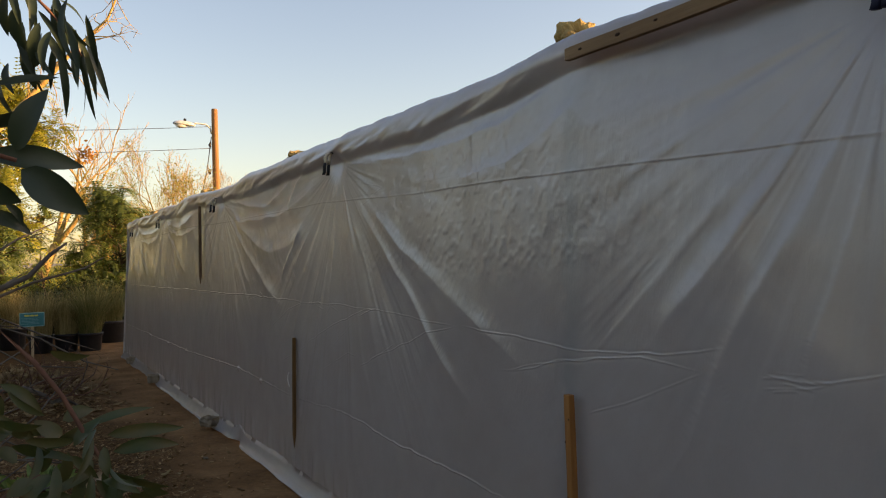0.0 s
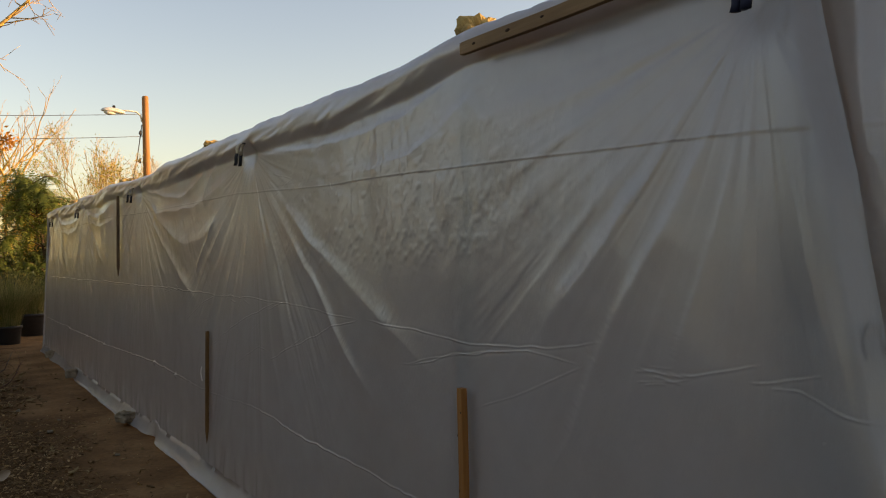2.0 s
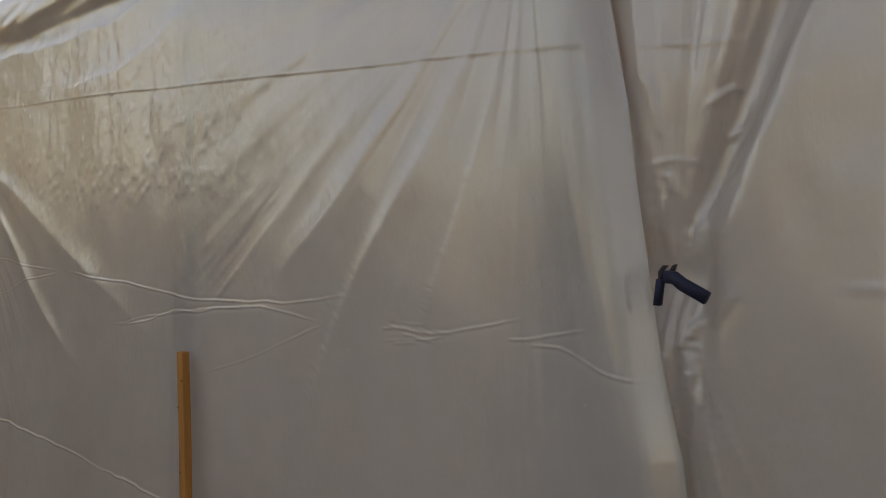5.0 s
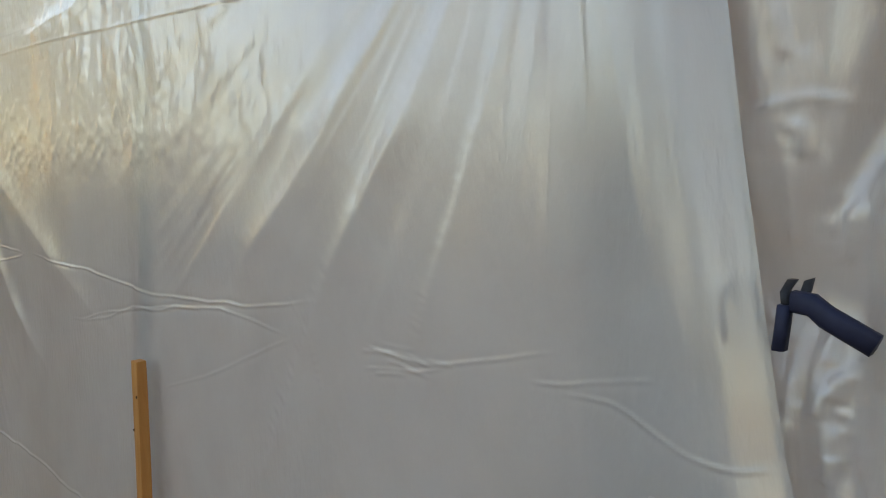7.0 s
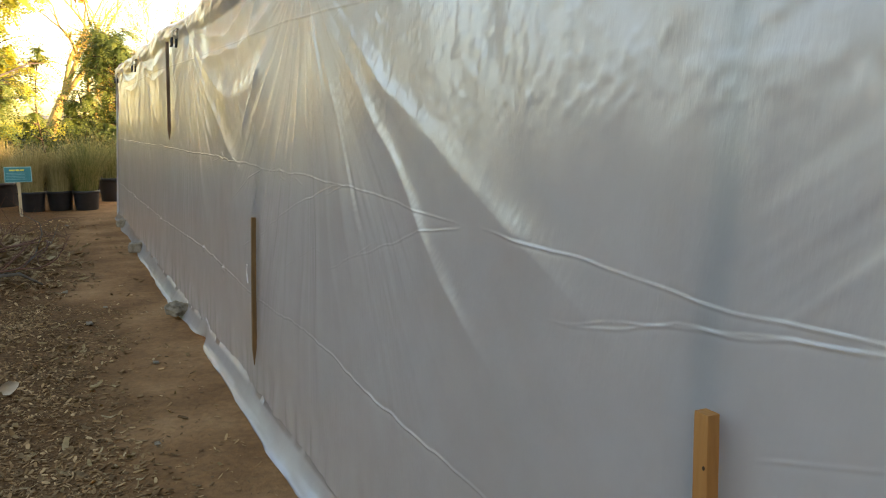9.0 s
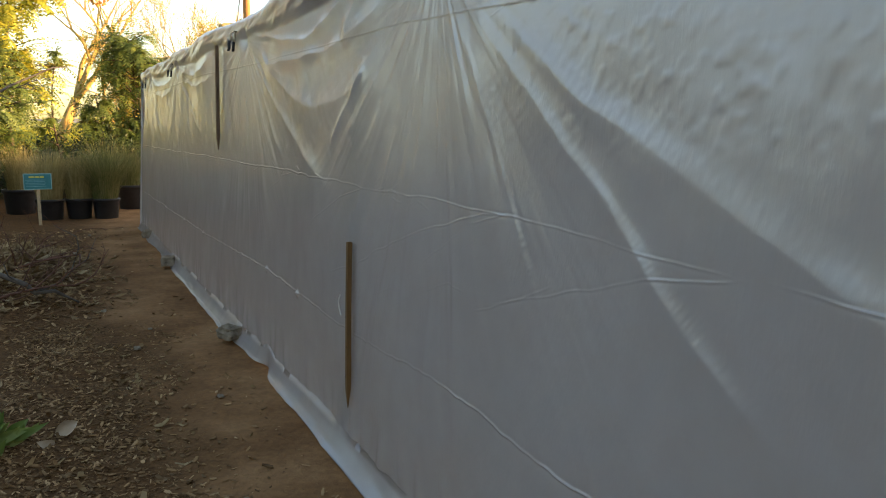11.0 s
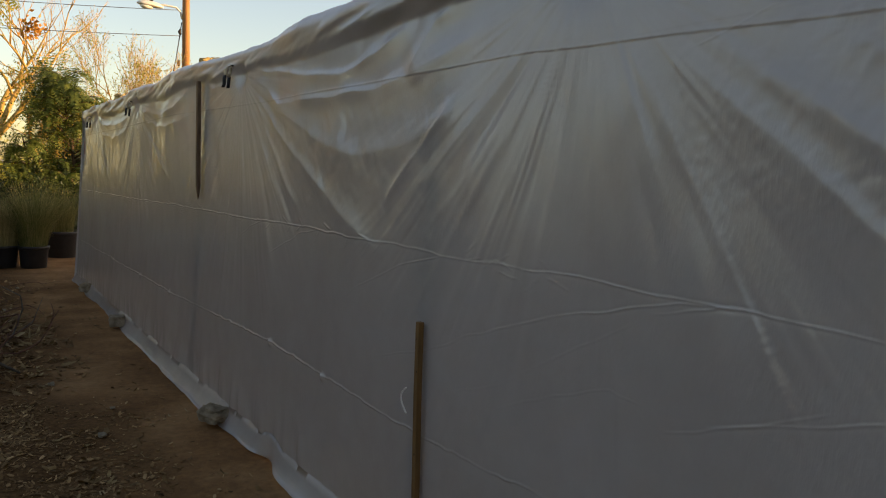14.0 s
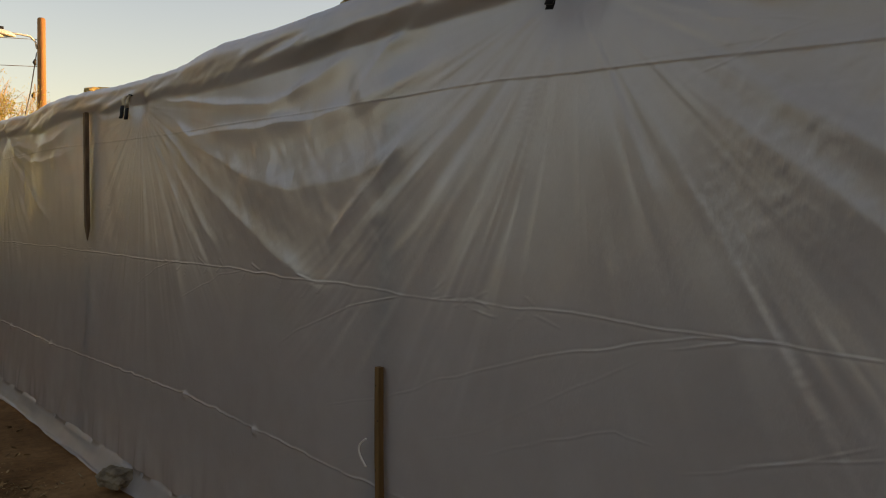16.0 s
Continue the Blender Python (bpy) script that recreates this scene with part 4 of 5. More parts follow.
for v in bm.verts:
    v.co = Vector((v.co.x * 0.78 - 1.05, v.co.y * 0.30, v.co.z * (0.26 if v.co.z > 0 else 0.12) + 6.64 - 0.05 * v.co.x))
lamp_head = part("lamp_head", bm, M_LAMP, pole, "pale grey cobra-head lamp housing", True)
bm = bmesh.new()
bmesh.ops.create_uvsphere(bm, u_segments=16, v_segments=8, radius=0.5)
for v in bm.verts:
    v.co = Vector((v.co.x * 0.40 - 1.15, v.co.y * 0.22, v.co.z * 0.16 + 6.60))
part("lens", bm, M_GLASS, lamp_head, "pale lamp lens", True)
part("sensor", box_bm(0.09, 0.09, 0.09, (-1.02, 0, 6.80), 0.02), M_BLACK, lamp_head, "small dark light sensor on top")
for z, off in ((6.05, -0.16), (5.1, -0.2)):
    V, F = tube([(off, 0, z), (off - 0.03, 0, z - 0.09), (off, 0, z - 0.18)], [0.03, 0.055, 0.03], 8)
    link_mesh("insulator", V, F, M_WIRE, True, pole, "dark insulator on the stay wire")
V, F = tube([(-0.13, 0, 6.25), (-0.30, 0, 5.1), (-0.62, 0, 3.6), (-0.95, 0, 2.0), (-1.35, 0, 0.0)], 0.016, 5)
link_mesh("stay_wire", V, F, M_WIRE, True, pole, "thin dark stay wire")


def wire(a, b, sag, label):
    pts = []
    for k in range(25):
        t = k / 24
        p = Vector(a).lerp(Vector(b), t)
        pts.append((p.x, p.y, p.z - sag * 4 * t * (1 - t)))
    V, F = tube(pts, 0.010, 5)
    return tagged(link_mesh("overhead_wire", V, F, M_WIRE), label, "wire", "overhead wires")


wire((7.13, 29.85, 6.62), (-16, 29.0, 6.0), 0.45, "thin dark overhead wire sagging from the pole")
wire((7.13, 29.85, 5.85), (-16, 29.0, 5.2), 0.40, "thin dark overhead wire below the lamp")


# ---- plants ----
def leaf_quads(P, D, U, length, width):
    """Pointed leaves: arrays of base points, directions, width directions."""
    n = len(P)
    L, W = np.asarray(length).reshape(-1, 1) * np.ones((n, 1)), np.asarray(width).reshape(-1, 1) * np.ones((n, 1))
    N = np.cross(D, U)
    v = np.stack([P, P + D * L * 0.45 + U * W * 0.5 + N * W * 0.12, P + D * L - N * L * 0.10, P + D * L * 0.45 - U * W * 0.5 + N * W * 0.12], 1).reshape(-1, 3)
    i = np.arange(n)[:, None] * 4
    return v, (i + np.array([[0, 1, 2, 3]])).tolist()


def unit(a):
    return a / (np.linalg.norm(a, axis=-1, keepdims=True) + 1e-9)


def bare_tree(name, loc, height, seed, label, material, leaves=None, leaf_mat=None, spread=0.7, trunk_r=0.14, first=0.3, depth=5, lean=(0, 0), leaf_n=5, leaf_size=0.09, kids=(2, 3), twig=0.0045):
    rng = np.random.default_rng(seed)
    bag, tips = Bag(), []

    def grow(p, d, length, r, level):
        steps = 4 if level < 3 else 3
        pts, rad = [p], [r]
        for k in range(steps):
            d = unit(d + rng.normal(0, 0.16, 3) + np.array([0, 0, 0.05]))
            p = p + d * length / steps
            pts.append(p)
            rad.append(max(twig, r * (1 - 0.32 * (k + 1) / steps)))
        bag.add(*tube(pts, rad, 8 if level < 2 else (6 if level < 3 else 4)))
        if level >= depth - 2:
            tips.extend([(q, d) for q in pts[1:]])
        if level >= depth:
            return
        n = rng.integers(kids[0], kids[1] + 1)
        for k in range(n):
            a = rng.uniform(0, 2 * np.pi)
            side_d = unit(np.array([np.cos(a), np.sin(a), rng.uniform(-0.1, 0.6)]))
            w = rng.uniform(0.45, 0.95) * spread
            start = pts[-1] if k < 2 else pts[rng.integers(1, len(pts))]
            grow(start, unit(d * (1 - 0.35 * w) + side_d * w), length * rng.uniform(0.62, 0.85), rad[-1] * rng.uniform(0.62, 0.92), level + 1)

    d0 = unit(np.array([lean[0], lean[1], 1.0]))
    grow(np.zeros(3), d0, height * first, trunk_r, 0)
    root = thing(name, loc, label, "tree")
    bag.mesh("trunk", material, root)
    if leaf_mat is not None:
        P, D = [], []
        for q, d in tips:
            for _ in range(leaf_n):
                P.append(q + rng.normal(0, leaf_size * 1.6, 3))
                D.append(unit(d * 0.3 + rng.normal(0, 0.7, 3) + np.array([0, 0, -0.3])))
        P, D = np.array(P), np.array(D)
        U = unit(np.cross(D, rng.normal(0, 1, D.shape)))
        v, f = leaf_quads(P, D, U, rng.uniform(0.6, 1.3, len(P)) * leaf_size, leaf_size * 0.42)
        link_mesh("crown", v, f, leaf_mat, True, root)
    return root


def pinnate_tree(name, loc, height, seed, label, leaf_mat, radius, z_from, fronds=260, frond_len=0.55, leaflet=0.085, lean=(0, 0), trunk_r=0.06):
    """A tree with feathery compound leaves."""
    rng = np.random.default_rng(seed)
    bag = Bag()
    top = np.array([lean[0], lean[1], height])
    bend = [top * t + np.array([0.12 * math.sin(5 * t + seed), 0.12 * math.cos(4 * t + seed) - 0.12 * math.cos(seed), 0]) for t in np.linspace(0, 1, 9)]
    bag.add(*tube(bend, np.linspace(trunk_r, 0.012, 9), 8))
    P, D, U = [], [], []
    limbs = []
    for k in range(max(6, fronds // 14)):
        t = rng.uniform(z_from / height, 1.0)
        p = bend[min(int(t * 8), 7)] * (1 - (t * 8 % 1)) + bend[min(int(t * 8) + 1, 8)] * (t * 8 % 1)
        a = rng.uniform(0, 2 * np.pi)
        reach = radius * rng.uniform(0.35, 1.0) * (1.15 - 0.75 * abs(2 * (t - z_from / height) / (1 - z_from / height + 1e-6) - 0.7) * 0.6)
        q = p + np.array([math.cos(a) * reach, math.sin(a) * reach, rng.uniform(-0.05, 0.55) * reach])
        mid_ = (p + q) / 2 + np.array([0, 0, 0.12 * reach])
        bag.add(*tube([p, mid_, q], [0.02, 0.013, 0.006], 5))
        limbs.append((p, mid_, q))
    for k in range(fronds):
        p, m_, q = limbs[rng.integers(len(limbs))]
        t = rng.uniform(0.3, 1.0)
        b = p * (1 - t) ** 2 + 2 * m_ * t * (1 - t) + q * t * t
        d = unit(unit(q - p) * 0.5 + rng.normal(0, 0.6, 3) + np.array([0, 0, 0.1]))
        fl = frond_len * rng.uniform(0.6, 1.2)
        pts = [b]
        for j in range(8):
            d = unit(d + np.array([0, 0, -0.13]))
            pts.append(pts[-1] + d * fl / 8)
        s = unit(np.cross(d, np.array([0, 0, 1.0])) + 1e-4)
        for j in range(1, 9):
            for sg in (-1, 1):
                P.append(pts[j])
                D.append(unit(sg * s + 0.45 * d + np.array([0, 0, -0.25])))
                U.append(d)
    P, D, U = np.array(P), np.array(D), np.array(U)
    U = unit(U - D * (U * D).sum(1, keepdims=True))
    v, f = leaf_quads(P, D, U, rng.uniform(0.7, 1.2, len(P)) * leaflet, leaflet * 0.36)
    root = thing(name, loc, label, "tree")
    bag.mesh("trunk", M_DARKBARK, root)
    link_mesh("crown", v, f, leaf_mat, True, root)
    return root


def bush(name, loc, size, seed, n, label, leaf_mat, leaf=0.09, clumps=26):
    """A shrub of many leaf clumps on stems."""
    rng = np.random.default_rng(seed)
    bag = Bag()
    c = unit(rng.normal(0, 1, (clumps, 3))) * rng.uniform(0.45, 1.0, (clumps, 1)) * np.array(size) * 0.5
    c[:, 2] = np.abs(c[:, 2]) * 1.6 + 0.12 * size[2]
    for q in c:
        bag.add(*tube([(0, 0, 0), q * np.array([0.35, 0.35, 0.55]), q], [0.022, 0.013, 0.005], 4))
    k = rng.integers(0, clumps, n)
    P = c[k] + rng.normal(0, 1, (n, 3)) * np.array(size) * 0.105
    P[:, 2] = np.maximum(P[:, 2], 0.03)
    D = unit(rng.normal(0, 1, (n, 3)) + np.array([0, 0, 0.2]))
    U = unit(np.cross(D, rng.normal(0, 1, (n, 3))))
    v, f = leaf_quads(P, D, U, rng.uniform(0.6, 1.3, n) * leaf, leaf * 0.45)
    root = thing(name, loc, label, "shrub")
    bag.mesh("stems", M_DARKBARK, root)
    link_mesh("foliage", v, f, leaf_mat, True, root)
    return root


def blades(n, radius, height, seed, droop=0.5, width=0.0034):
    """Vertices and faces of arching grass blades."""
    rng = np.random.default_rng(seed)
    bag_v, bag_f = [], []
    for k in range(n):
        a, r = rng.uniform(0, 2 * np.pi), radius * math.sqrt(rng.uniform(0, 1))
        b = np.array([r * math.cos(a), r * math.sin(a), 0.0])
        a2 = a + rng.normal(0, 0.6)
        out = np.array([math.cos(a2), math.sin(a2), 0.0])
        h = height * rng.uniform(0.35, 1.08)
        dr = droop * rng.uniform(0.1, 1.0)
        w = np.array([-out[1], out[0], 0]) * width * rng.uniform(0.6, 1.3)
        i = len(bag_v)
        for t in (0.0, 0.4, 0.75):
            c = b + out * dr * h * t ** 1.8 * 0.75 + np.array([0, 0, h * (t - 0.28 * dr * t * t)])
            ww = w * (1 - 0.55 * t)
            bag_v.extend([c - ww, c + ww])
        bag_v.append(b + out * dr * h * 0.75 + np.array([0, 0, h * (1 - 0.36 * dr)]))
        bag_f.extend([(i, i + 1, i + 3, i + 2), (i + 2, i + 3, i + 5, i + 4), (i + 4, i + 5, i + 6)])
    return np.array(bag_v), bag_f


def potted_grass(loc, pot_h, pot_r, grass_h, n, seed, gmat, label, droop=0.5, grass_r=0.17):
    root = thing("potted_grass", loc, label, "potted plant", "potted grasses at the end of the path")
    prof_ = [(0.0, 0.0), (0.80, 0.0), (0.83, 0.02), (0.95, 0.80), (0.97, 0.82), (1.03, 0.83), (1.04, 0.95), (1.03, 0.98), (0.97, 0.98), (0.95, 0.86), (0.90, 0.80)]
    a = np.arange(28) * 2 * np.pi / 28
    v = np.array([(pot_r * r * math.cos(t), pot_r * r * math.sin(t), pot_h * z) for r, z in prof_ for t in a])
    f = [(k * 28 + s, k * 28 + (s + 1) % 28, (k + 1) * 28 + (s + 1) % 28, (k + 1) * 28 + s) for k in range(len(prof_) - 1) for s in range(28)]
    link_mesh("pot", v, f, M_POT, True, root, "black plastic nursery pot")
    bm = bmesh.new()
    bmesh.ops.create_circle(bm, cap_ends=True, segments=28, radius=pot_r * 0.94)
    bmesh.ops.translate(bm, vec=(0, 0, pot_h * 0.84), verts=bm.verts)
    part("soil", bm, M_POTSOIL, root, "dark potting soil")
    V, F = blades(n, grass_r, grass_h, seed, droop)
    V[:, 2] += pot_h * 0.84
    link_mesh("grass", V, F, gmat, True, root, "dry arching grass blades")
    return root


gz = lambda x, y: float(ground_z(np.array([x]), np.array([y]))[0])
for x, y, h, gh, n, sd, gm, lab in (
        (1.33, 19.2, 0.37, 1.05, 1500, 1, M_GRASS, "black pot of tall dry straw-coloured grass"),
        (1.80, 19.3, 0.37, 0.95, 1300, 2, M_GRASS, "black pot of dry straw-coloured grass"),
        (2.24, 19.2, 0.37, 1.25, 1900, 3, M_GRASSG, "black pot of dense green and straw grass"),
        (2.83, 20.9, 0.50, 1.0, 1100, 4, M_GRASSG, "large black pot of dark drooping grass"),
        (0.82, 20.6, 0.48, 1.0, 1000, 5, M_GRASS, "large black pot with dry grass"),
        (0.25, 19.9, 0.40, 1.1, 1000, 6, M_GRASS, "black pot of tall dry grass"),
        (-0.45, 20.1, 0.40, 1.0, 900, 7, M_GRASSG, "black pot of green grass")):
    potted_grass((x, y, gz(x, y) - 0.004), h, 0.235 if h < 0.45 else 0.30, gh, n, sd, gm, lab, 0.9 if gm is M_GRASSG else 0.6, 0.20)

# ---- teal sign on a lath ----
sign = thing("plant_sign", (1.14, 18.35, gz(1.14, 18.35)), "teal plant sign with yellow lettering on a wooden lath", "sign")
part("lath", box_bm(0.05, 0.018, 0.78, (0.03, 0.02, 0.37), 0.003), M_LATH, sign, "pale wooden lath")
panel = part("panel", box_bm(0.42, 0.012, 0.265, (0.03, 0.0, 0.73), 0.003), M_BORDER, sign, "pale-edged sign panel")
part("face", box_bm(0.395, 0.004, 0.24, (0.03, -0.0075, 0.73)), M_TEAL, panel, "teal painted face")
for k, (x, w) in enumerate(((-0.055, 0.085), (0.03, 0.06), (0.10, 0.06))):
    part("lettering", box_bm(w, 0.002, 0.026, (x, -0.011, 0.805)), M_YELLOW, panel, "yellow lettering")
for k in range(5):
    part("small_print", box_bm(0.30 - 0.03 * (k % 2), 0.002, 0.007, (0.0, -0.011, 0.755 - 0.026 * k)), M_PALE, panel, "pale small print")

# ---- trees and shrubs beyond the path ----
# low sun and shade are partly painted into these leaf colours
gold_tree = bare_tree("bare_tree", (2.75, 25.2, 0), 5.6, 12, "tall leafless tree with pale crooked branches lit gold", M_BARK, leaf_mat=M_LEAFSUN, spread=0.85, trunk_r=0.15, first=0.26, depth=7, lean=(-0.05, 0), leaf_n=1, leaf_size=0.055, kids=(2, 4))
bare_tree("bare_tree", (4.9, 28.0, 0), 6.0, 5, "leafless many-stemmed tree lit gold", M_BARK, leaf_mat=M_LEAFSUN, spread=0.5, trunk_r=0.12, first=0.28, depth=6, leaf_n=1, leaf_size=0.06, kids=(2, 4))
bare_tree("bare_tree", (1.2, 32.0, 0), 9.5, 21, "leafless tree with long pale limbs", M_BARK, spread=0.75, trunk_r=0.22, first=0.30, depth=5, lean=(0.1, 0), kids=(2, 3))
bare_tree("bare_tree", (9.3, 36.0, 0), 6.2, 9, "small leafless tree far beyond the pole", M_BARK, spread=0.7, trunk_r=0.12, first=0.3, depth=6, kids=(2, 3))
pinnate_tree("feathery_tree", (0.75, 22.6, 0), 6.0, 3, "feathery green tree with gold-lit crown", M_LEAFSUN, 1.75, 2.3, 1300, 0.62, 0.12)
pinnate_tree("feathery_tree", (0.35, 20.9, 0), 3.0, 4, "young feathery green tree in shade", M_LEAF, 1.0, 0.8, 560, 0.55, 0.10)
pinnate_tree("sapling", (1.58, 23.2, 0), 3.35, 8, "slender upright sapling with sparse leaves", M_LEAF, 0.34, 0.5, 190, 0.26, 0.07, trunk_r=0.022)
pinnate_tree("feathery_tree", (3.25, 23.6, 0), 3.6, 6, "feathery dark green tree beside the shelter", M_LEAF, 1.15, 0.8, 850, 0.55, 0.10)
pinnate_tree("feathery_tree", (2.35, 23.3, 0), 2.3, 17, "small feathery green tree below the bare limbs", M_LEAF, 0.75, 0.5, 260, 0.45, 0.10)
# next two stand out of view, added to darken what the sheeting mirrors
pinnate_tree("feathery_tree", (-3.8, 21.8, 0), 7.0, 14, "tall feathery green tree, unseen, added to darken reflections in the sheeting", M_LEAF, 2.3, 0.9, 1300, 0.65, 0.13)
pinnate_tree("feathery_tree", (-5.6, 26.5, 0), 8.0, 15, "tall feathery tree with gold-lit leaves", M_LEAFSUN, 2.6, 1.2, 1300, 0.65, 0.14)
pinnate_tree("feathery_tree", (-1.6, 24.5, 0), 7.5, 13, "tall feathery tree with gold-lit leaves", M_LEAFSUN, 2.2, 1.5, 1100, 0.65, 0.12)
bush("shrub", (3.6, 24.4, 0), (2.2, 1.8, 2.8), 31, 9000, "dense dark green shrub beside the shelter", M_LEAFDARKSHADE, 0.085, 40)
bush("shrub", (2.7, 22.6, 0), (1.3, 1.2, 1.7), 32, 4200, "dark green leafy shrub behind the pots", M_LEAFDARKSHADE, 0.075)
bush("shrub", (1.9, 24.6, 0), (1.8, 1.4, 1.5), 33, 4500, "leafy green shrub, leaves painted dark as in shade", M_LEAFDARKSHADE, 0.075)
bush("shrub", (0.7, 24.2, 0), (1.8, 1.4, 1.3), 34, 4500, "leafy green shrub, leaves painted dark as in shade", M_LEAFDARKSHADE, 0.075)
bush("shrub", (1.2, 27.5, 0), (2.6, 1.5, 1.6), 35, 5000, "olive leafy shrub catching the low sun", M_LEAFSUN, 0.08)
bush("shrub", (5.6, 28.5, 0), (3.2, 2.2, 4.2), 36, 9000, "yellow-green shrub lit by low sun", M_LEAFSUN, 0.085, 50)
bush("shrub", (3.6, 30.5, 0), (3.6, 2.0, 3.0), 37, 7000, "shrub behind the bare trees, leaves painted sunlit gold", M_LEAFSUN, 0.085, 40)
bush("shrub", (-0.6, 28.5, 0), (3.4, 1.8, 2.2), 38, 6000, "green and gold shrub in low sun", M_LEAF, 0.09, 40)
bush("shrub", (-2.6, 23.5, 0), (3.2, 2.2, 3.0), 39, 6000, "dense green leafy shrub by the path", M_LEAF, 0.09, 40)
# last value picks leaves painted sunlit gold (1), shade-dark (0)
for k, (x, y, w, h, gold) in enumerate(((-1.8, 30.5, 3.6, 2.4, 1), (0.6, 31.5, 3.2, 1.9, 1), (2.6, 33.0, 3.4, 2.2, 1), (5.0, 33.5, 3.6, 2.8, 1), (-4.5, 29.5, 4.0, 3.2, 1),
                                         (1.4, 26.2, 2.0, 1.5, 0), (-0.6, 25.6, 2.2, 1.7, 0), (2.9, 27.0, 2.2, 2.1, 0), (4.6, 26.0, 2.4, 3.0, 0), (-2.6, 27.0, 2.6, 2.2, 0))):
    bush("shrub", (x, y, 0), (w, 1.7, h), 60 + k, 4200, "gold-lit leafy shrub beyond the path" if gold else "leafy green shrub behind the potted grasses, leaves painted shade-dark", M_LEAFSUN if gold else M_LEAFDARKSHADE, 0.09, 40)
# unseen tall plants added on the open side, past the raked heap, darken reflections
for k, (x, y, h) in enumerate(((-4.0, 17.5, 3.2), (-4.4, 13.2, 4.6), (-4.2, 9.0, 4.4), (-4.4, 4.8, 5.4), (-4.1, 0.8, 5.0), (-4.0, -3.4, 5.2))):
    bush("shrub", (x, y, 0), (3.2, 4.4, h), 40 + k, 7500, "tall dense green shrub, unseen, added to darken reflections in the sheeting", M_LEAFDARKSHADE, 0.13, 60)

# tall bare tree whose pale limb reaches over from the open side
limb_tree = thing("bare_tree", (-1.6, 20.2, 0), "tall leafless tree with a pale gold limb leaning over", "tree")
bag = Bag()
main = [np.array(p) for p in ((0, 0, -0.05), (0.35, 0.05, 1.4), (0.95, 0.15, 2.7), (1.66, 0.21, 3.77), (2.18, 0.61, 4.62), (2.95, 0.94, 5.59), (3.71, 0.99, 6.57), (4.5, 0.99, 7.44), (4.92, 1.02, 8.5))]
bag.add(*tube(main, [0.12, 0.11, 0.10, 0.085, 0.075, 0.062, 0.045, 0.03, 0.012], 8))
rng_t = np.random.default_rng(23)
for k in range(34):
    j = rng_t.integers(3, 8)
    p = main[j] + (main[j + 1] - main[j]) * rng_t.uniform(0, 1)
    d = unit(np.array([rng_t.uniform(-0.5, 1.0), rng_t.uniform(-0.5, 0.5), rng_t.uniform(-0.5, 0.9)]))
    pts = [p]
    for i in range(4):
        d = unit(d + rng_t.normal(0, 0.3, 3))
        pts.append(pts[-1] + d * rng_t.uniform(0.14, 0.34))
        if i:
            q = pts[-1]
            bag.add(*tube([q, q + unit(d + rng_t.normal(0, 0.8, 3)) * rng_t.uniform(0.12, 0.35)], [0.007, 0.004], 4))
    bag.add(*tube(pts, [0.016, 0.012, 0.009, 0.007, 0.004], 5))
bag.mesh("trunk", M_BARK, limb_tree)

# clump of orange leaves high in the bare tree
rng_o = np.random.default_rng(4)
P = np.array([-0.13, -0.6, 4.72]) + rng_o.normal(0, 0.13, (120, 3))
D = unit(rng_o.normal(0, 1, (120, 3)))
v, f = leaf_quads(P, D, unit(np.cross(D, rng_o.normal(0, 1, (120, 3)))), 0.12, 0.07)
tagged(link_mesh("last_leaves", v, f, M_ORANGE, True, gold_tree), "small clump of orange leaves", kind="stuff")

# far hedge and hills that close the view
hx = np.arange(-160, 200, 2.0)
for dist, hgt, mt, seed in ((58, 2.2, M_LEAFSUN, 91), (150, 3.5, M_LEAF, 92), (420, 8.0, simple("hazy_hill", (0.16, 0.17, 0.17), (0.24, 0.235, 0.22), 0.02, 0.95, bump_d=0), 93)):
    w = dist / 58
    top_h = hgt * (0.7 + 0.35 * vnoise(hx * 0.11, 0 * hx, seed) + 0.15 * vnoise(hx * 0.6, 0 * hx, seed + 1))
    X_ = np.stack([hx * w] * 4)
    Y_ = np.stack([0 * hx + dist + o for o in (0, 0.5, 3, 8)])
    Z_ = np.stack([0 * hx - 1, top_h * 0.6, top_h, 0 * hx - 1])
    tagged(grid_mesh("backdrop", X_, Y_, Z_, mt), "distant vegetation and hills past the trees", "backdrop", kind="structure")


# ---- near gum shrub at the start of the path ----
def blade_leaf(bag, a, b, w, rng, cup=0.18):
    """A lance-shaped leaf from a to b, curved and folded along its midrib."""
    a, b = np.array(a), np.array(b)
    d = b - a
    ln = np.linalg.norm(d)
    d = d / ln
    view = np.array([-0.25, -0.95, 0.1]) + rng.normal(0, 0.35, 3)
    s = unit(np.cross(d, view))
    nrm = np.cross(s, d)
    bow = rng.uniform(-0.10, 0.10)
    v, f = [], []
    n = 9
    for k in range(n + 1):
        t = k / n
        c = a + d * ln * t + s * bow * ln * math.sin(math.pi * t) + nrm * 0.08 * ln * math.sin(math.pi * t)
        hw = w * 0.5 * (math.sin(math.pi * min(1, 0.04 + 0.96 * t) ** 0.85) ** 0.8 if 0 < t < 1 else 0.02)
        v.extend([c - s * hw + nrm * hw * cup * 2, c, c + s * hw + nrm * hw * cup * 2])
        if k:
            i = 3 * k
            f.extend([(i - 3, i - 2, i + 1, i), (i - 2, i - 1, i + 2, i + 1)])
    bag.add(np.array(v), f)


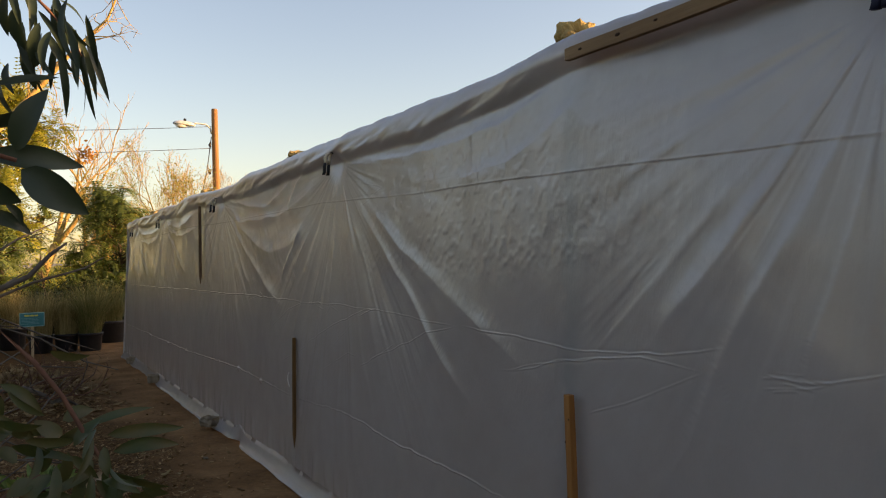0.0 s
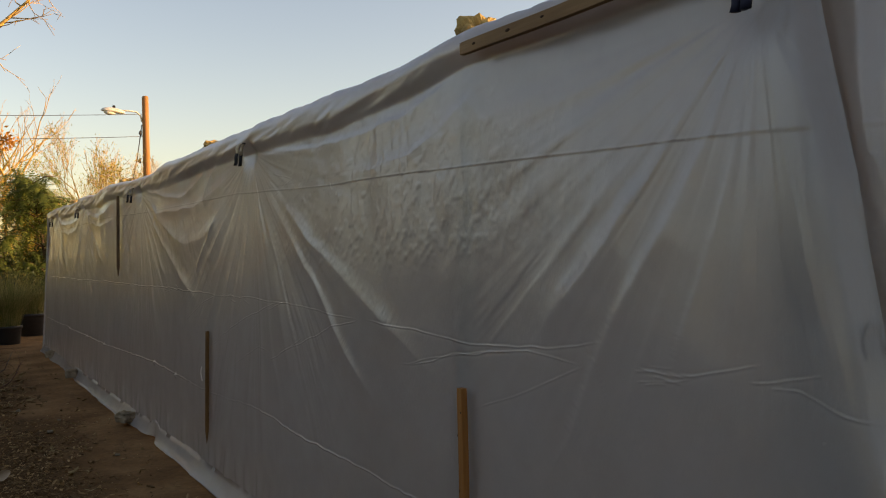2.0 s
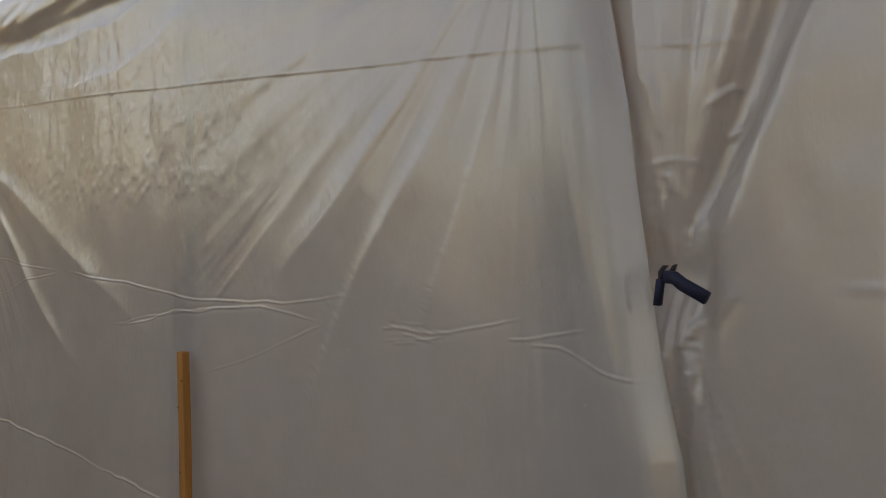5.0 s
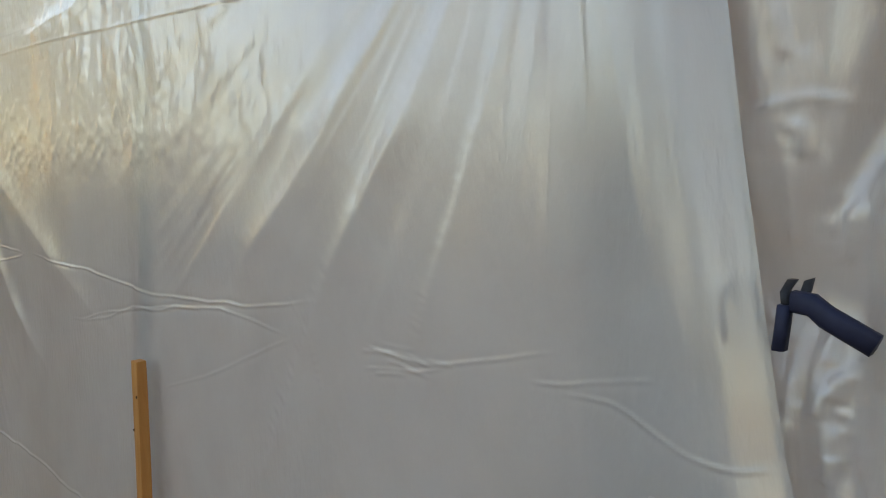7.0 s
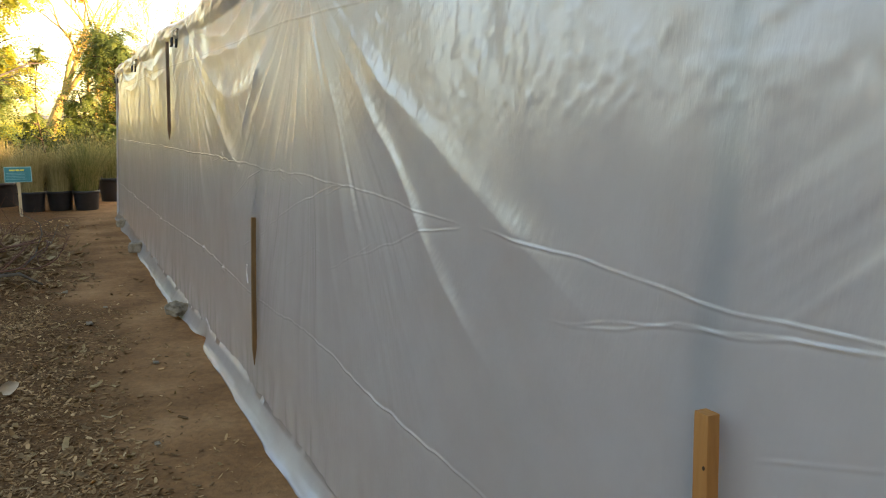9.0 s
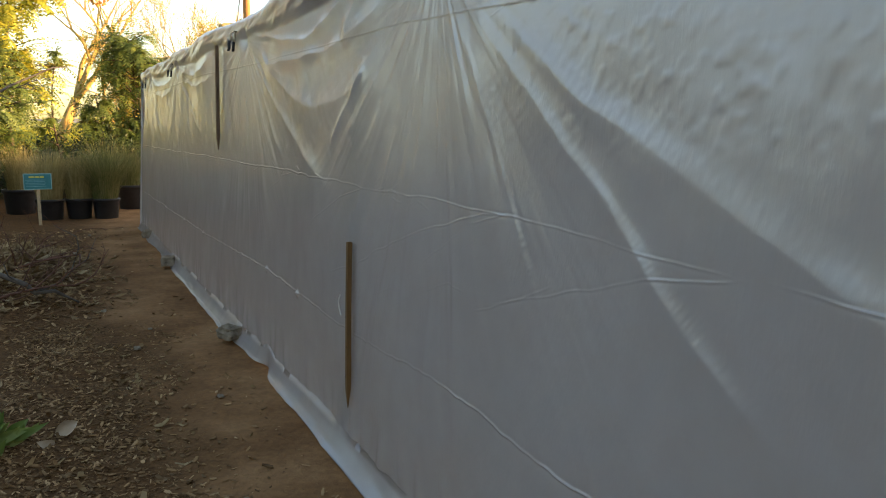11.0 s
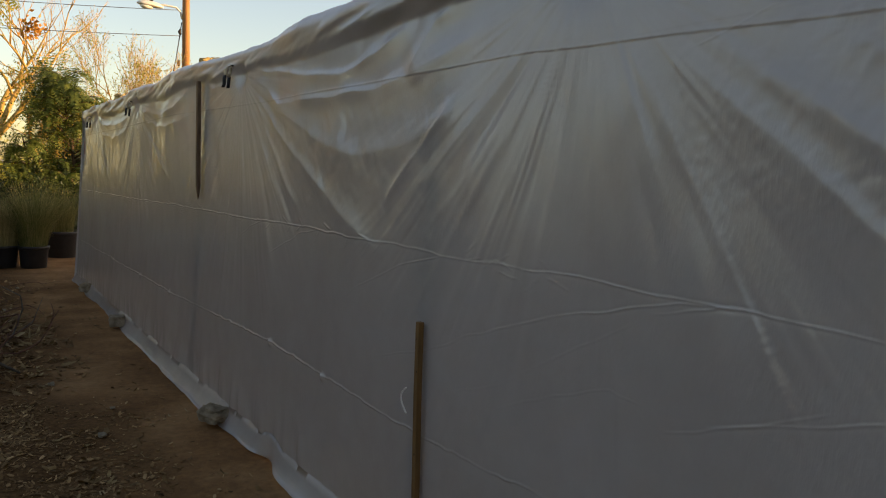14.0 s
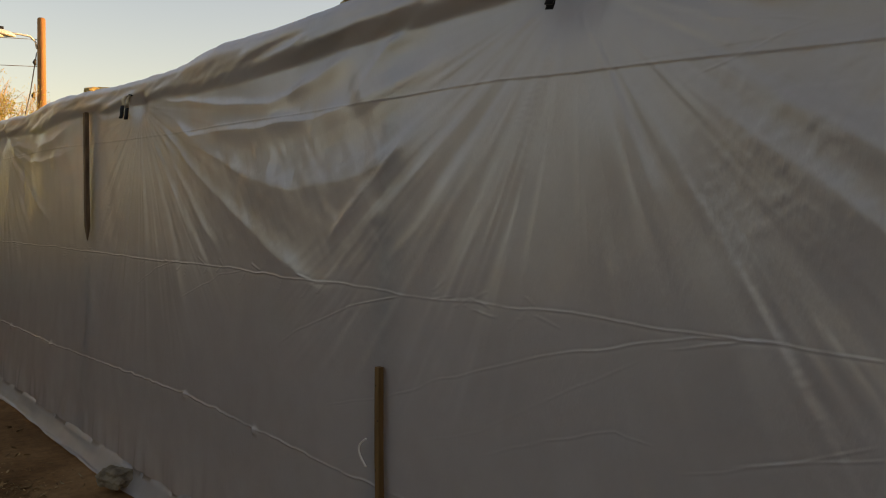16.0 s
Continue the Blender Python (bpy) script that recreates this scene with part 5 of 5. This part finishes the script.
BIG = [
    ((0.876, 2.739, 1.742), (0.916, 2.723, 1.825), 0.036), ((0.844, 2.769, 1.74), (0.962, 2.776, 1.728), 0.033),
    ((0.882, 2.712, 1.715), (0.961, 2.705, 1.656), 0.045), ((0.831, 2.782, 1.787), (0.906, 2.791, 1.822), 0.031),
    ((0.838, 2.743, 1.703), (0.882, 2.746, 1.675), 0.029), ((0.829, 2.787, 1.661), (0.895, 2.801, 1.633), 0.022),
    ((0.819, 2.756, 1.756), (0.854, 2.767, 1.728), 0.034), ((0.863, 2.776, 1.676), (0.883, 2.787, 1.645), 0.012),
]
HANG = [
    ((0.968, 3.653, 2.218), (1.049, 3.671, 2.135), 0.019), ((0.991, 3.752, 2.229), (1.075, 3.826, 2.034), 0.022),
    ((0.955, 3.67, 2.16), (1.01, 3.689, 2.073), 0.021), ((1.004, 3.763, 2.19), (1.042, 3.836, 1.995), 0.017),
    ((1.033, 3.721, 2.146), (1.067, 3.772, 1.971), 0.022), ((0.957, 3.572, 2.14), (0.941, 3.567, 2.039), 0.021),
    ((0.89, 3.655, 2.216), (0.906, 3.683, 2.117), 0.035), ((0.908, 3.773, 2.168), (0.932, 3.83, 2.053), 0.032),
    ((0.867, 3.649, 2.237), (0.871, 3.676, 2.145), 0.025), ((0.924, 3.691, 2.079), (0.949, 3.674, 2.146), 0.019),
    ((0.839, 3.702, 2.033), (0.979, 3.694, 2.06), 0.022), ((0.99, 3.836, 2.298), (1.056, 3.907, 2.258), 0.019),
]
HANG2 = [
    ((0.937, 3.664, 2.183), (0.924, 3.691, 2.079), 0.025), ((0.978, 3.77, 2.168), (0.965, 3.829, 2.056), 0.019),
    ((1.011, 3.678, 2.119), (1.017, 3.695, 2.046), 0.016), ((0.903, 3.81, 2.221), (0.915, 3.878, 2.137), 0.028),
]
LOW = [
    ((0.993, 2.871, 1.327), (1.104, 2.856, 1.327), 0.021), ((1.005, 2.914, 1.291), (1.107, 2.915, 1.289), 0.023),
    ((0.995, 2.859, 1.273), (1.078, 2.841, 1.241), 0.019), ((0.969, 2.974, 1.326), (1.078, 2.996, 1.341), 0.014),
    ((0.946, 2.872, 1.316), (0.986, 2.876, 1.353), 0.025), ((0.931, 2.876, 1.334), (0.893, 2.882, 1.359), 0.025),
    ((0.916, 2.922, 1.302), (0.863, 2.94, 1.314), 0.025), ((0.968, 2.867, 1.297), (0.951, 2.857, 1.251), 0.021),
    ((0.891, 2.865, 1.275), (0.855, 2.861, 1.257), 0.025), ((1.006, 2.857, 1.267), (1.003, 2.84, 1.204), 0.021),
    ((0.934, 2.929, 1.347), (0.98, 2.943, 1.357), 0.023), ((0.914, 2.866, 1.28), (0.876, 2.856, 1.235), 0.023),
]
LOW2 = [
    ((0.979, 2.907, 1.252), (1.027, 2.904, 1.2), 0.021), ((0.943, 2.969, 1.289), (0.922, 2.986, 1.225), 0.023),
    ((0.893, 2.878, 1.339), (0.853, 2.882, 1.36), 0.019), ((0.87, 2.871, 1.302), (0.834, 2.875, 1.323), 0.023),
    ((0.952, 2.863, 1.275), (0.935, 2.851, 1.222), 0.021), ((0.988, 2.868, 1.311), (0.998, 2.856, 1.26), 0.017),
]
gum = thing("gum_sapling", (0, 0, 0), "young gum tree with long drooping grey-green leaves", "tree")
bag = Bag()
bag.add(*tube([(0.25, 3.3, -0.02), (0.22, 3.28, 0.8), (0.28, 3.25, 1.7), (0.35, 3.35, 2.5)], [0.030, 0.026, 0.020, 0.014], 8))
bag.add(*tube([(0.28, 3.25, 1.65), (0.55, 3.0, 1.76), (0.82, 2.737, 1.746), (0.877, 2.74, 1.73)], [0.010, 0.007, 0.004, 0.003], 6))
bag.add(*tube([(0.35, 3.35, 2.45), (0.65, 3.55, 2.46), (0.902, 3.639, 2.266), (0.986, 3.662, 2.182), (1.03, 3.678, 2.114)], [0.010, 0.007, 0.004, 0.003, 0.002], 6))
bag.add(*tube([(0.65, 3.55, 2.46), (0.85, 3.72, 2.33), (0.99, 3.78, 2.23)], [0.006, 0.004, 0.002], 6))
bag.mesh("trunk", M_REDTWIG, gum)
rng_g = np.random.default_rng(11)
MORE = []
for k in range(46):
    a = np.array([rng_g.uniform(0.70, 1.04), rng_g.uniform(3.55, 3.85), rng_g.uniform(2.08, 2.40)])
    a[2] = min(a[2], 2.42 - 0.25 * max(0.0, a[0] - 0.9) / 0.14)
    d = unit(np.array([rng_g.normal(0.15, 0.3), rng_g.normal(0, 0.3), -1.0]))
    MORE.append((a, a + d * rng_g.uniform(0.09, 0.19), rng_g.uniform(0.014, 0.024)))
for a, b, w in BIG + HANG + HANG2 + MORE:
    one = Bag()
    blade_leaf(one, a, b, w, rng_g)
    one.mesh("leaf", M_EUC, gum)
gum2 = thing("gum_seedling", (0, 0, 0), "low gum seedling with red stem and green leaves", "shrub")
bag = Bag()
bag.add(*tube([(0.55, 3.05, 0.0), (0.62, 3.0, 0.7), (0.75, 2.93, 1.3), (0.851, 2.897, 1.496), (0.895, 2.893, 1.446), (0.932, 2.886, 1.392), (0.962, 2.874, 1.331), (0.991, 2.861, 1.278), (1.004, 2.847, 1.227)],
                [0.012, 0.010, 0.007, 0.0045, 0.0045, 0.004, 0.004, 0.003, 0.002], 6))
bag.add(*tube([(0.66, 2.98, 0.9), (0.80, 2.90, 1.22), (0.90, 2.87, 1.28)], [0.006, 0.004, 0.002], 6))
bag.mesh("stem", M_REDTWIG, gum2)
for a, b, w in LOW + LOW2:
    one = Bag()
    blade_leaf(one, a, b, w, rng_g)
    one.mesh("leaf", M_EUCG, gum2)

for k in range(34):
    t = rng_g.uniform(0.0, 1.0)
    a = np.array([0.84 + 0.16 * t, 2.90 - 0.05 * t, 1.40 - 0.17 * t]) + rng_g.normal(0, 0.03, 3)
    d = unit(np.array([rng_g.uniform(-1, 1), rng_g.uniform(-0.4, 0.4), rng_g.uniform(-0.9, 0.3)]))
    one = Bag()
    blade_leaf(one, a, a + d * rng_g.uniform(0.05, 0.10), rng_g.uniform(0.012, 0.020), rng_g)
    one.mesh("leaf", M_EUCG, gum2)

# bare shrub of grey twigs near the start
dry = thing("bare_shrub", (0, 0, 0), "leafless grey shrub with thin bent twigs", "shrub")
bag = Bag()
bag.add(*tube([(0.45, 4.25, -0.02), (0.50, 4.2, 0.7), (0.62, 4.16, 1.3), (0.808, 4.149, 1.526), (0.909, 4.15, 1.571), (0.969, 4.147, 1.636), (1.012, 4.145, 1.668)], [0.02, 0.018, 0.014, 0.010, 0.008, 0.006, 0.003], 7))
bag.add(*tube([(0.62, 4.16, 1.3), (0.836, 4.149, 1.517), (0.923, 4.149, 1.554), (1.059, 4.143, 1.591), (1.114, 4.138, 1.624)], [0.008, 0.005, 0.004, 0.003, 0.0015], 6))
bag.add(*tube([(0.50, 4.3, 1.0), (0.826, 4.744, 1.393), (0.95, 4.741, 1.345), (1.095, 4.725, 1.253), (1.208, 4.711, 1.213)], [0.008, 0.005, 0.004, 0.003, 0.0015], 6))
rng_d = np.random.default_rng(8)
for k in range(36):
    p = np.array([rng_d.uniform(0.45, 0.85), rng_d.uniform(4.1, 4.9), rng_d.uniform(0.7, 1.5)])
    d = unit(np.array([0.5, rng_d.uniform(-0.3, 0.6), rng_d.uniform(-0.4, 0.5)]))
    q = p + d * rng_d.uniform(0.15, 0.40)
    root_p = np.array([0.50, 4.25, p[2] - 0.25])
    bag.add(*tube([root_p, p, (p + q) / 2 + rng_d.normal(0, 0.02, 3), q], [0.005, 0.004, 0.003, 0.001], 5))
bag.mesh("branchwork", M_TWIG, dry)

# ---- litter on the ground ----
rng_l = np.random.default_rng(77)


def scatter(n, xr, yr, near_bias=1.0):
    x = rng_l.uniform(*xr, n)
    y = yr[0] + (yr[1] - yr[0]) * rng_l.uniform(0, 1, n) ** near_bias
    edge = 2.02 + 0.22 * vnoise(y * 1.1, 0 * y, 101) - 0.25 * sstep(9, 12, y)
    keep = rng_l.uniform(0, 1, n) < sstep(0.30, -0.25, x - edge)
    stray = rng_l.uniform(0, 1, n) < 0.05
    k = (keep | (stray & (x < 2.5)))
    patch = vnoise(x * 2.2, y * 2.2, 102) + 0.6 * vnoise(x * 6, y * 6, 103)
    k &= rng_l.uniform(0, 1, n) < 1.0 + 0.6 * patch - 0.38 * sstep(8.6, 9.6, y) + 0.2 * sstep(10.8, 11.6, y)
    return x[k], y[k]


def chips(name, n, xr, yr, lmin, lmax, material, label, flat=0.22, bias=1.0, curl=0.0):
    x, y = scatter(n, xr, yr, bias)
    n = len(x)
    z = ground_z(x, y)
    ln, wd = rng_l.uniform(lmin, lmax, n) * rng_l.uniform(0.6, 1.2, n), None
    wd = ln * rng_l.uniform(0.12, 0.62, n)
    th = wd * flat
    a = rng_l.uniform(0, 2 * np.pi, n)
    tilt = rng_l.normal(0, 0.30, n)
    d = np.stack([np.cos(a) * np.cos(tilt), np.sin(a) * np.cos(tilt), np.sin(tilt)], -1)
    s = np.stack([-np.sin(a), np.cos(a), rng_l.normal(0, 0.2, n)], -1)
    s = unit(s)
    u = unit(np.cross(d, s))
    c = np.stack([x, y, z + th * 0.5 + np.abs(np.sin(tilt)) * ln * 0.4 + 0.002], -1)
    v = []
    for i, (p, q) in enumerate(((-1, -0.7), (-1, 0.7), (0.1, -1), (0.1, 1), (1, -0.45), (1, 0.45))):
        mid_ = c + d * (ln * 0.5 * p)[:, None] + s * (wd * 0.5 * q)[:, None] + u * (curl * ln * (1 if abs(p) > 0.5 else -0.3))[:, None]
        v.append(mid_ + u * (th * 0.5)[:, None])
    for i in range(6):
        v.append(v[i] - u * th[:, None])
    V = np.stack(v, 1).reshape(-1, 3)
    base = np.array([(0, 2, 3, 1), (2, 4, 5, 3), (6, 7, 9, 8), (8, 9, 11, 10), (0, 6, 8, 2), (2, 8, 10, 4), (1, 3, 9, 7), (3, 5, 11, 9), (0, 1, 7, 6), (4, 10, 11, 5)])
    F = (np.arange(n)[:, None, None] * 12 + base[None]).reshape(-1, 4).tolist()
    return tagged(link_mesh(name, V, F, material, False), label, "litter", kind="stuff")


chips("bark_chips", 58000, (0.0, 2.6), (4.8, 10.5), 0.007, 0.036, M_CHIP, "scattered brown bark chips and splinters on the soil", bias=1.25)
chips("bark_chips", 9000, (-1.0, 2.5), (10.5, 17.5), 0.02, 0.07, M_CHIP, "scattered brown bark chips farther along the path")
chips("bark_chips", 14000, (-3.4, 2.3), (0.6, 12.0), 0.012, 0.05, M_CHIP, "sparse brown bark chips strewn over the open side")
chips("dry_leaves", 3600, (0.0, 2.5), (4.8, 15.5), 0.03, 0.075, M_DRYLEAF, "pale dry fallen leaves among the chips", 0.06, 1.2, 0.14)

# heap of rakings: leaves, straw and twigs
n = 3600
x, y = rng_l.normal(0.95, 0.36, n), rng_l.normal(13.0, 0.75, n)
z = ground_z(x, y) + np.abs(rng_l.normal(0, 0.035, n)) * np.exp(-((x - 0.95) / 0.6) ** 2)
D = unit(np.stack([rng_l.normal(0, 1, n), rng_l.normal(0, 1, n), rng_l.normal(0, 0.35, n)], -1))
U = unit(np.cross(D, np.stack([rng_l.normal(0, 0.4, n), rng_l.normal(0, 0.4, n), np.ones(n)], -1)))
v, f = leaf_quads(np.stack([x, y, z + 0.01], -1), D, U, rng_l.uniform(0.06, 0.17, n), rng_l.uniform(0.02, 0.06, n))
tagged(link_mesh("leaf_heap", v, f, M_DRYLEAF), "low heap of raked dry leaves and straw", "leaf heap", kind="stuff")


def dead_branch(loc, length, seed, label, rz, material=M_REDTWIG, r0=0.017, up=0.25, kids=7):
    rng = np.random.default_rng(seed)
    bag = Bag()

    def limb(p, d, ln, r, lvl):
        pts = [p]
        for k in range(5):
            d = unit(d + rng.normal(0, 0.16, 3) + np.array([0, 0, 0.03]))
            pts.append(pts[-1] + d * ln / 5)
        bag.add(*tube(pts, np.linspace(r, r * 0.35, 6), 6 if lvl == 0 else 4))
        if lvl < 2:
            for k in range(kids if lvl == 0 else 3):
                q = pts[rng.integers(1, 6)]
                dd = unit(d + rng.normal(0, 0.7, 3) + np.array([0, 0, 0.25]))
                limb(q, dd, ln * rng.uniform(0.3, 0.6), r * 0.5, lvl + 1)

    limb(np.zeros(3), unit(np.array([1.0, 0.0, up])), length, r0, 0)
    ob = bag.mesh("dead_branch", material)
    ob.matrix_basis = pose(*loc, 0, 0, rz)
    return tagged(ob, label, "branch", "dead branches on the heap")


dead_branch((0.75, 11.4, gz(0.75, 11.4) + 0.01), 0.85, 3, "dead forked branch lying on the heap", 10, up=0.28)
limb_ = Bag()
limb_.add(*tube([(0.60, 11.42, 0.30), (0.95, 11.30, 0.345), (1.156, 11.30, 0.236), (1.218, 11.30, 0.157), (1.371, 11.30, 0.165), (1.565, 11.30, 0.045)], [0.026, 0.024, 0.021, 0.019, 0.016, 0.008], 8))
limb_.add(*tube([(1.20, 11.30, 0.155), (1.415, 11.31, 0.23), (1.52, 11.33, 0.33), (1.591, 11.34, 0.529), (1.578, 11.36, 0.629), (1.402, 11.40, 0.735)], [0.012, 0.010, 0.009, 0.007, 0.005, 0.002], 6))
limb_.add(*tube([(1.10, 11.30, 0.26), (1.03, 11.25, 0.33), (1.0, 11.22, 0.45)], [0.009, 0.006, 0.003], 6))
limb_.add(*tube([(1.52, 11.33, 0.33), (1.66, 11.38, 0.42), (1.74, 11.45, 0.60)], [0.006, 0.004, 0.002], 5))
tagged(limb_.mesh("dead_branch", M_TWIG), "crooked grey dead branch sticking up from the heap", "branch", "dead branches on the heap")
dead_branch((0.65, 12.3, gz(0.65, 12.3) + 0.01), 1.0, 6, "dead grey branch on the raked heap", -25, up=0.45)
dead_branch((0.95, 13.4, gz(0.95, 13.4) + 0.01), 0.8, 9, "thin dead branch on the heap", 20, up=0.35, r0=0.009)
dead_branch((0.2, 11.0, gz(0.2, 11.0) + 0.01), 0.8, 15, "dead twiggy branch on the heap", -5, up=0.15, r0=0.018)
bend_t = thing("bare_shrub", (0, 0, 0), "leafless sapling leaning over the path edge", "shrub")
bag = Bag()
bag.add(*tube([(-0.55, 15.6, -0.02), (-0.3, 15.7, 0.9), (0.35, 15.9, 1.75), (0.95, 16.0, 2.15), (1.5, 16.0, 2.42), (1.75, 16.0, 2.44)], [0.03, 0.026, 0.022, 0.017, 0.010, 0.004], 7))
for k in range(16):
    t = rng_d.uniform(0.2, 1.0)
    p = np.array([0.3 + 1.3 * t, 15.95, 1.75 + 0.66 * t])
    q = p + np.array([rng_d.uniform(0.0, 0.3), rng_d.uniform(-0.2, 0.2), rng_d.uniform(-0.25, 0.25)])
    bag.add(*tube([p, (p + q) / 2 + rng_d.normal(0, 0.02, 3), q], [0.006, 0.004, 0.002], 5))
bag.mesh("stem", M_TWIG, bend_t)

# weed and pale dry leaf beside the path
weed = thing("weed", (1.08, 7.95, gz(1.08, 7.95)), "broad-leaved green weed with yellowing leaves", "plant")
bag = Bag()
rng_w = np.random.default_rng(19)
for k in range(46):
    a = rng_w.uniform(0, 2 * np.pi)
    d = np.array([math.cos(a), math.sin(a), rng_w.uniform(0.25, 1.3)])
    b0 = np.array([rng_w.uniform(-0.20, 0.08), rng_w.uniform(-0.22, 0.1), 0.0])
    blade_leaf(bag, b0, b0 + unit(d) * rng_w.uniform(0.12, 0.26), rng_w.uniform(0.035, 0.07), rng_w, 0.3)
bag.mesh("leaves", M_WEED, weed)
pale, pale2 = Bag(), Bag()
blade_leaf(pale, (1.36, 8.02, gz(1.35, 8.0) + 0.01), (1.47, 8.05, gz(1.45, 8.0) + 0.06), 0.075, rng_w, 0.5)
blade_leaf(pale2, (1.36, 7.90, gz(1.35, 8.0) + 0.01), (1.28, 7.87, gz(1.35, 8.0) + 0.04), 0.05, rng_w, 0.35)
M_PALELEAF = simple("pale_dry_leaf", (0.38, 0.28, 0.19), (0.52, 0.41, 0.30), 18, 0.85)
tagged(pale.mesh("dry_leaf", M_PALELEAF), "large curled pale dry leaf on the chips", "leaf")
tagged(pale2.mesh("dry_leaf", M_PALELEAF), "small pale dry leaf on the chips", "leaf")
for k, (x, y, s) in enumerate(((1.9, 9.6, 0.05), (2.25, 8.3, 0.04), (1.75, 11.0, 0.05), (2.1, 6.9, 0.03), (1.6, 14.6, 0.06), (2.05, 10.2, 0.035), (1.85, 16.6, 0.05))):
    stone("pebble", (x, y, gz(x, y) - 0.004), (s, s * 1.3, s * 0.6), M_CONCRETE, "small dusty pebble on the path", 20 + k, "pebbles on the path", 0.3)
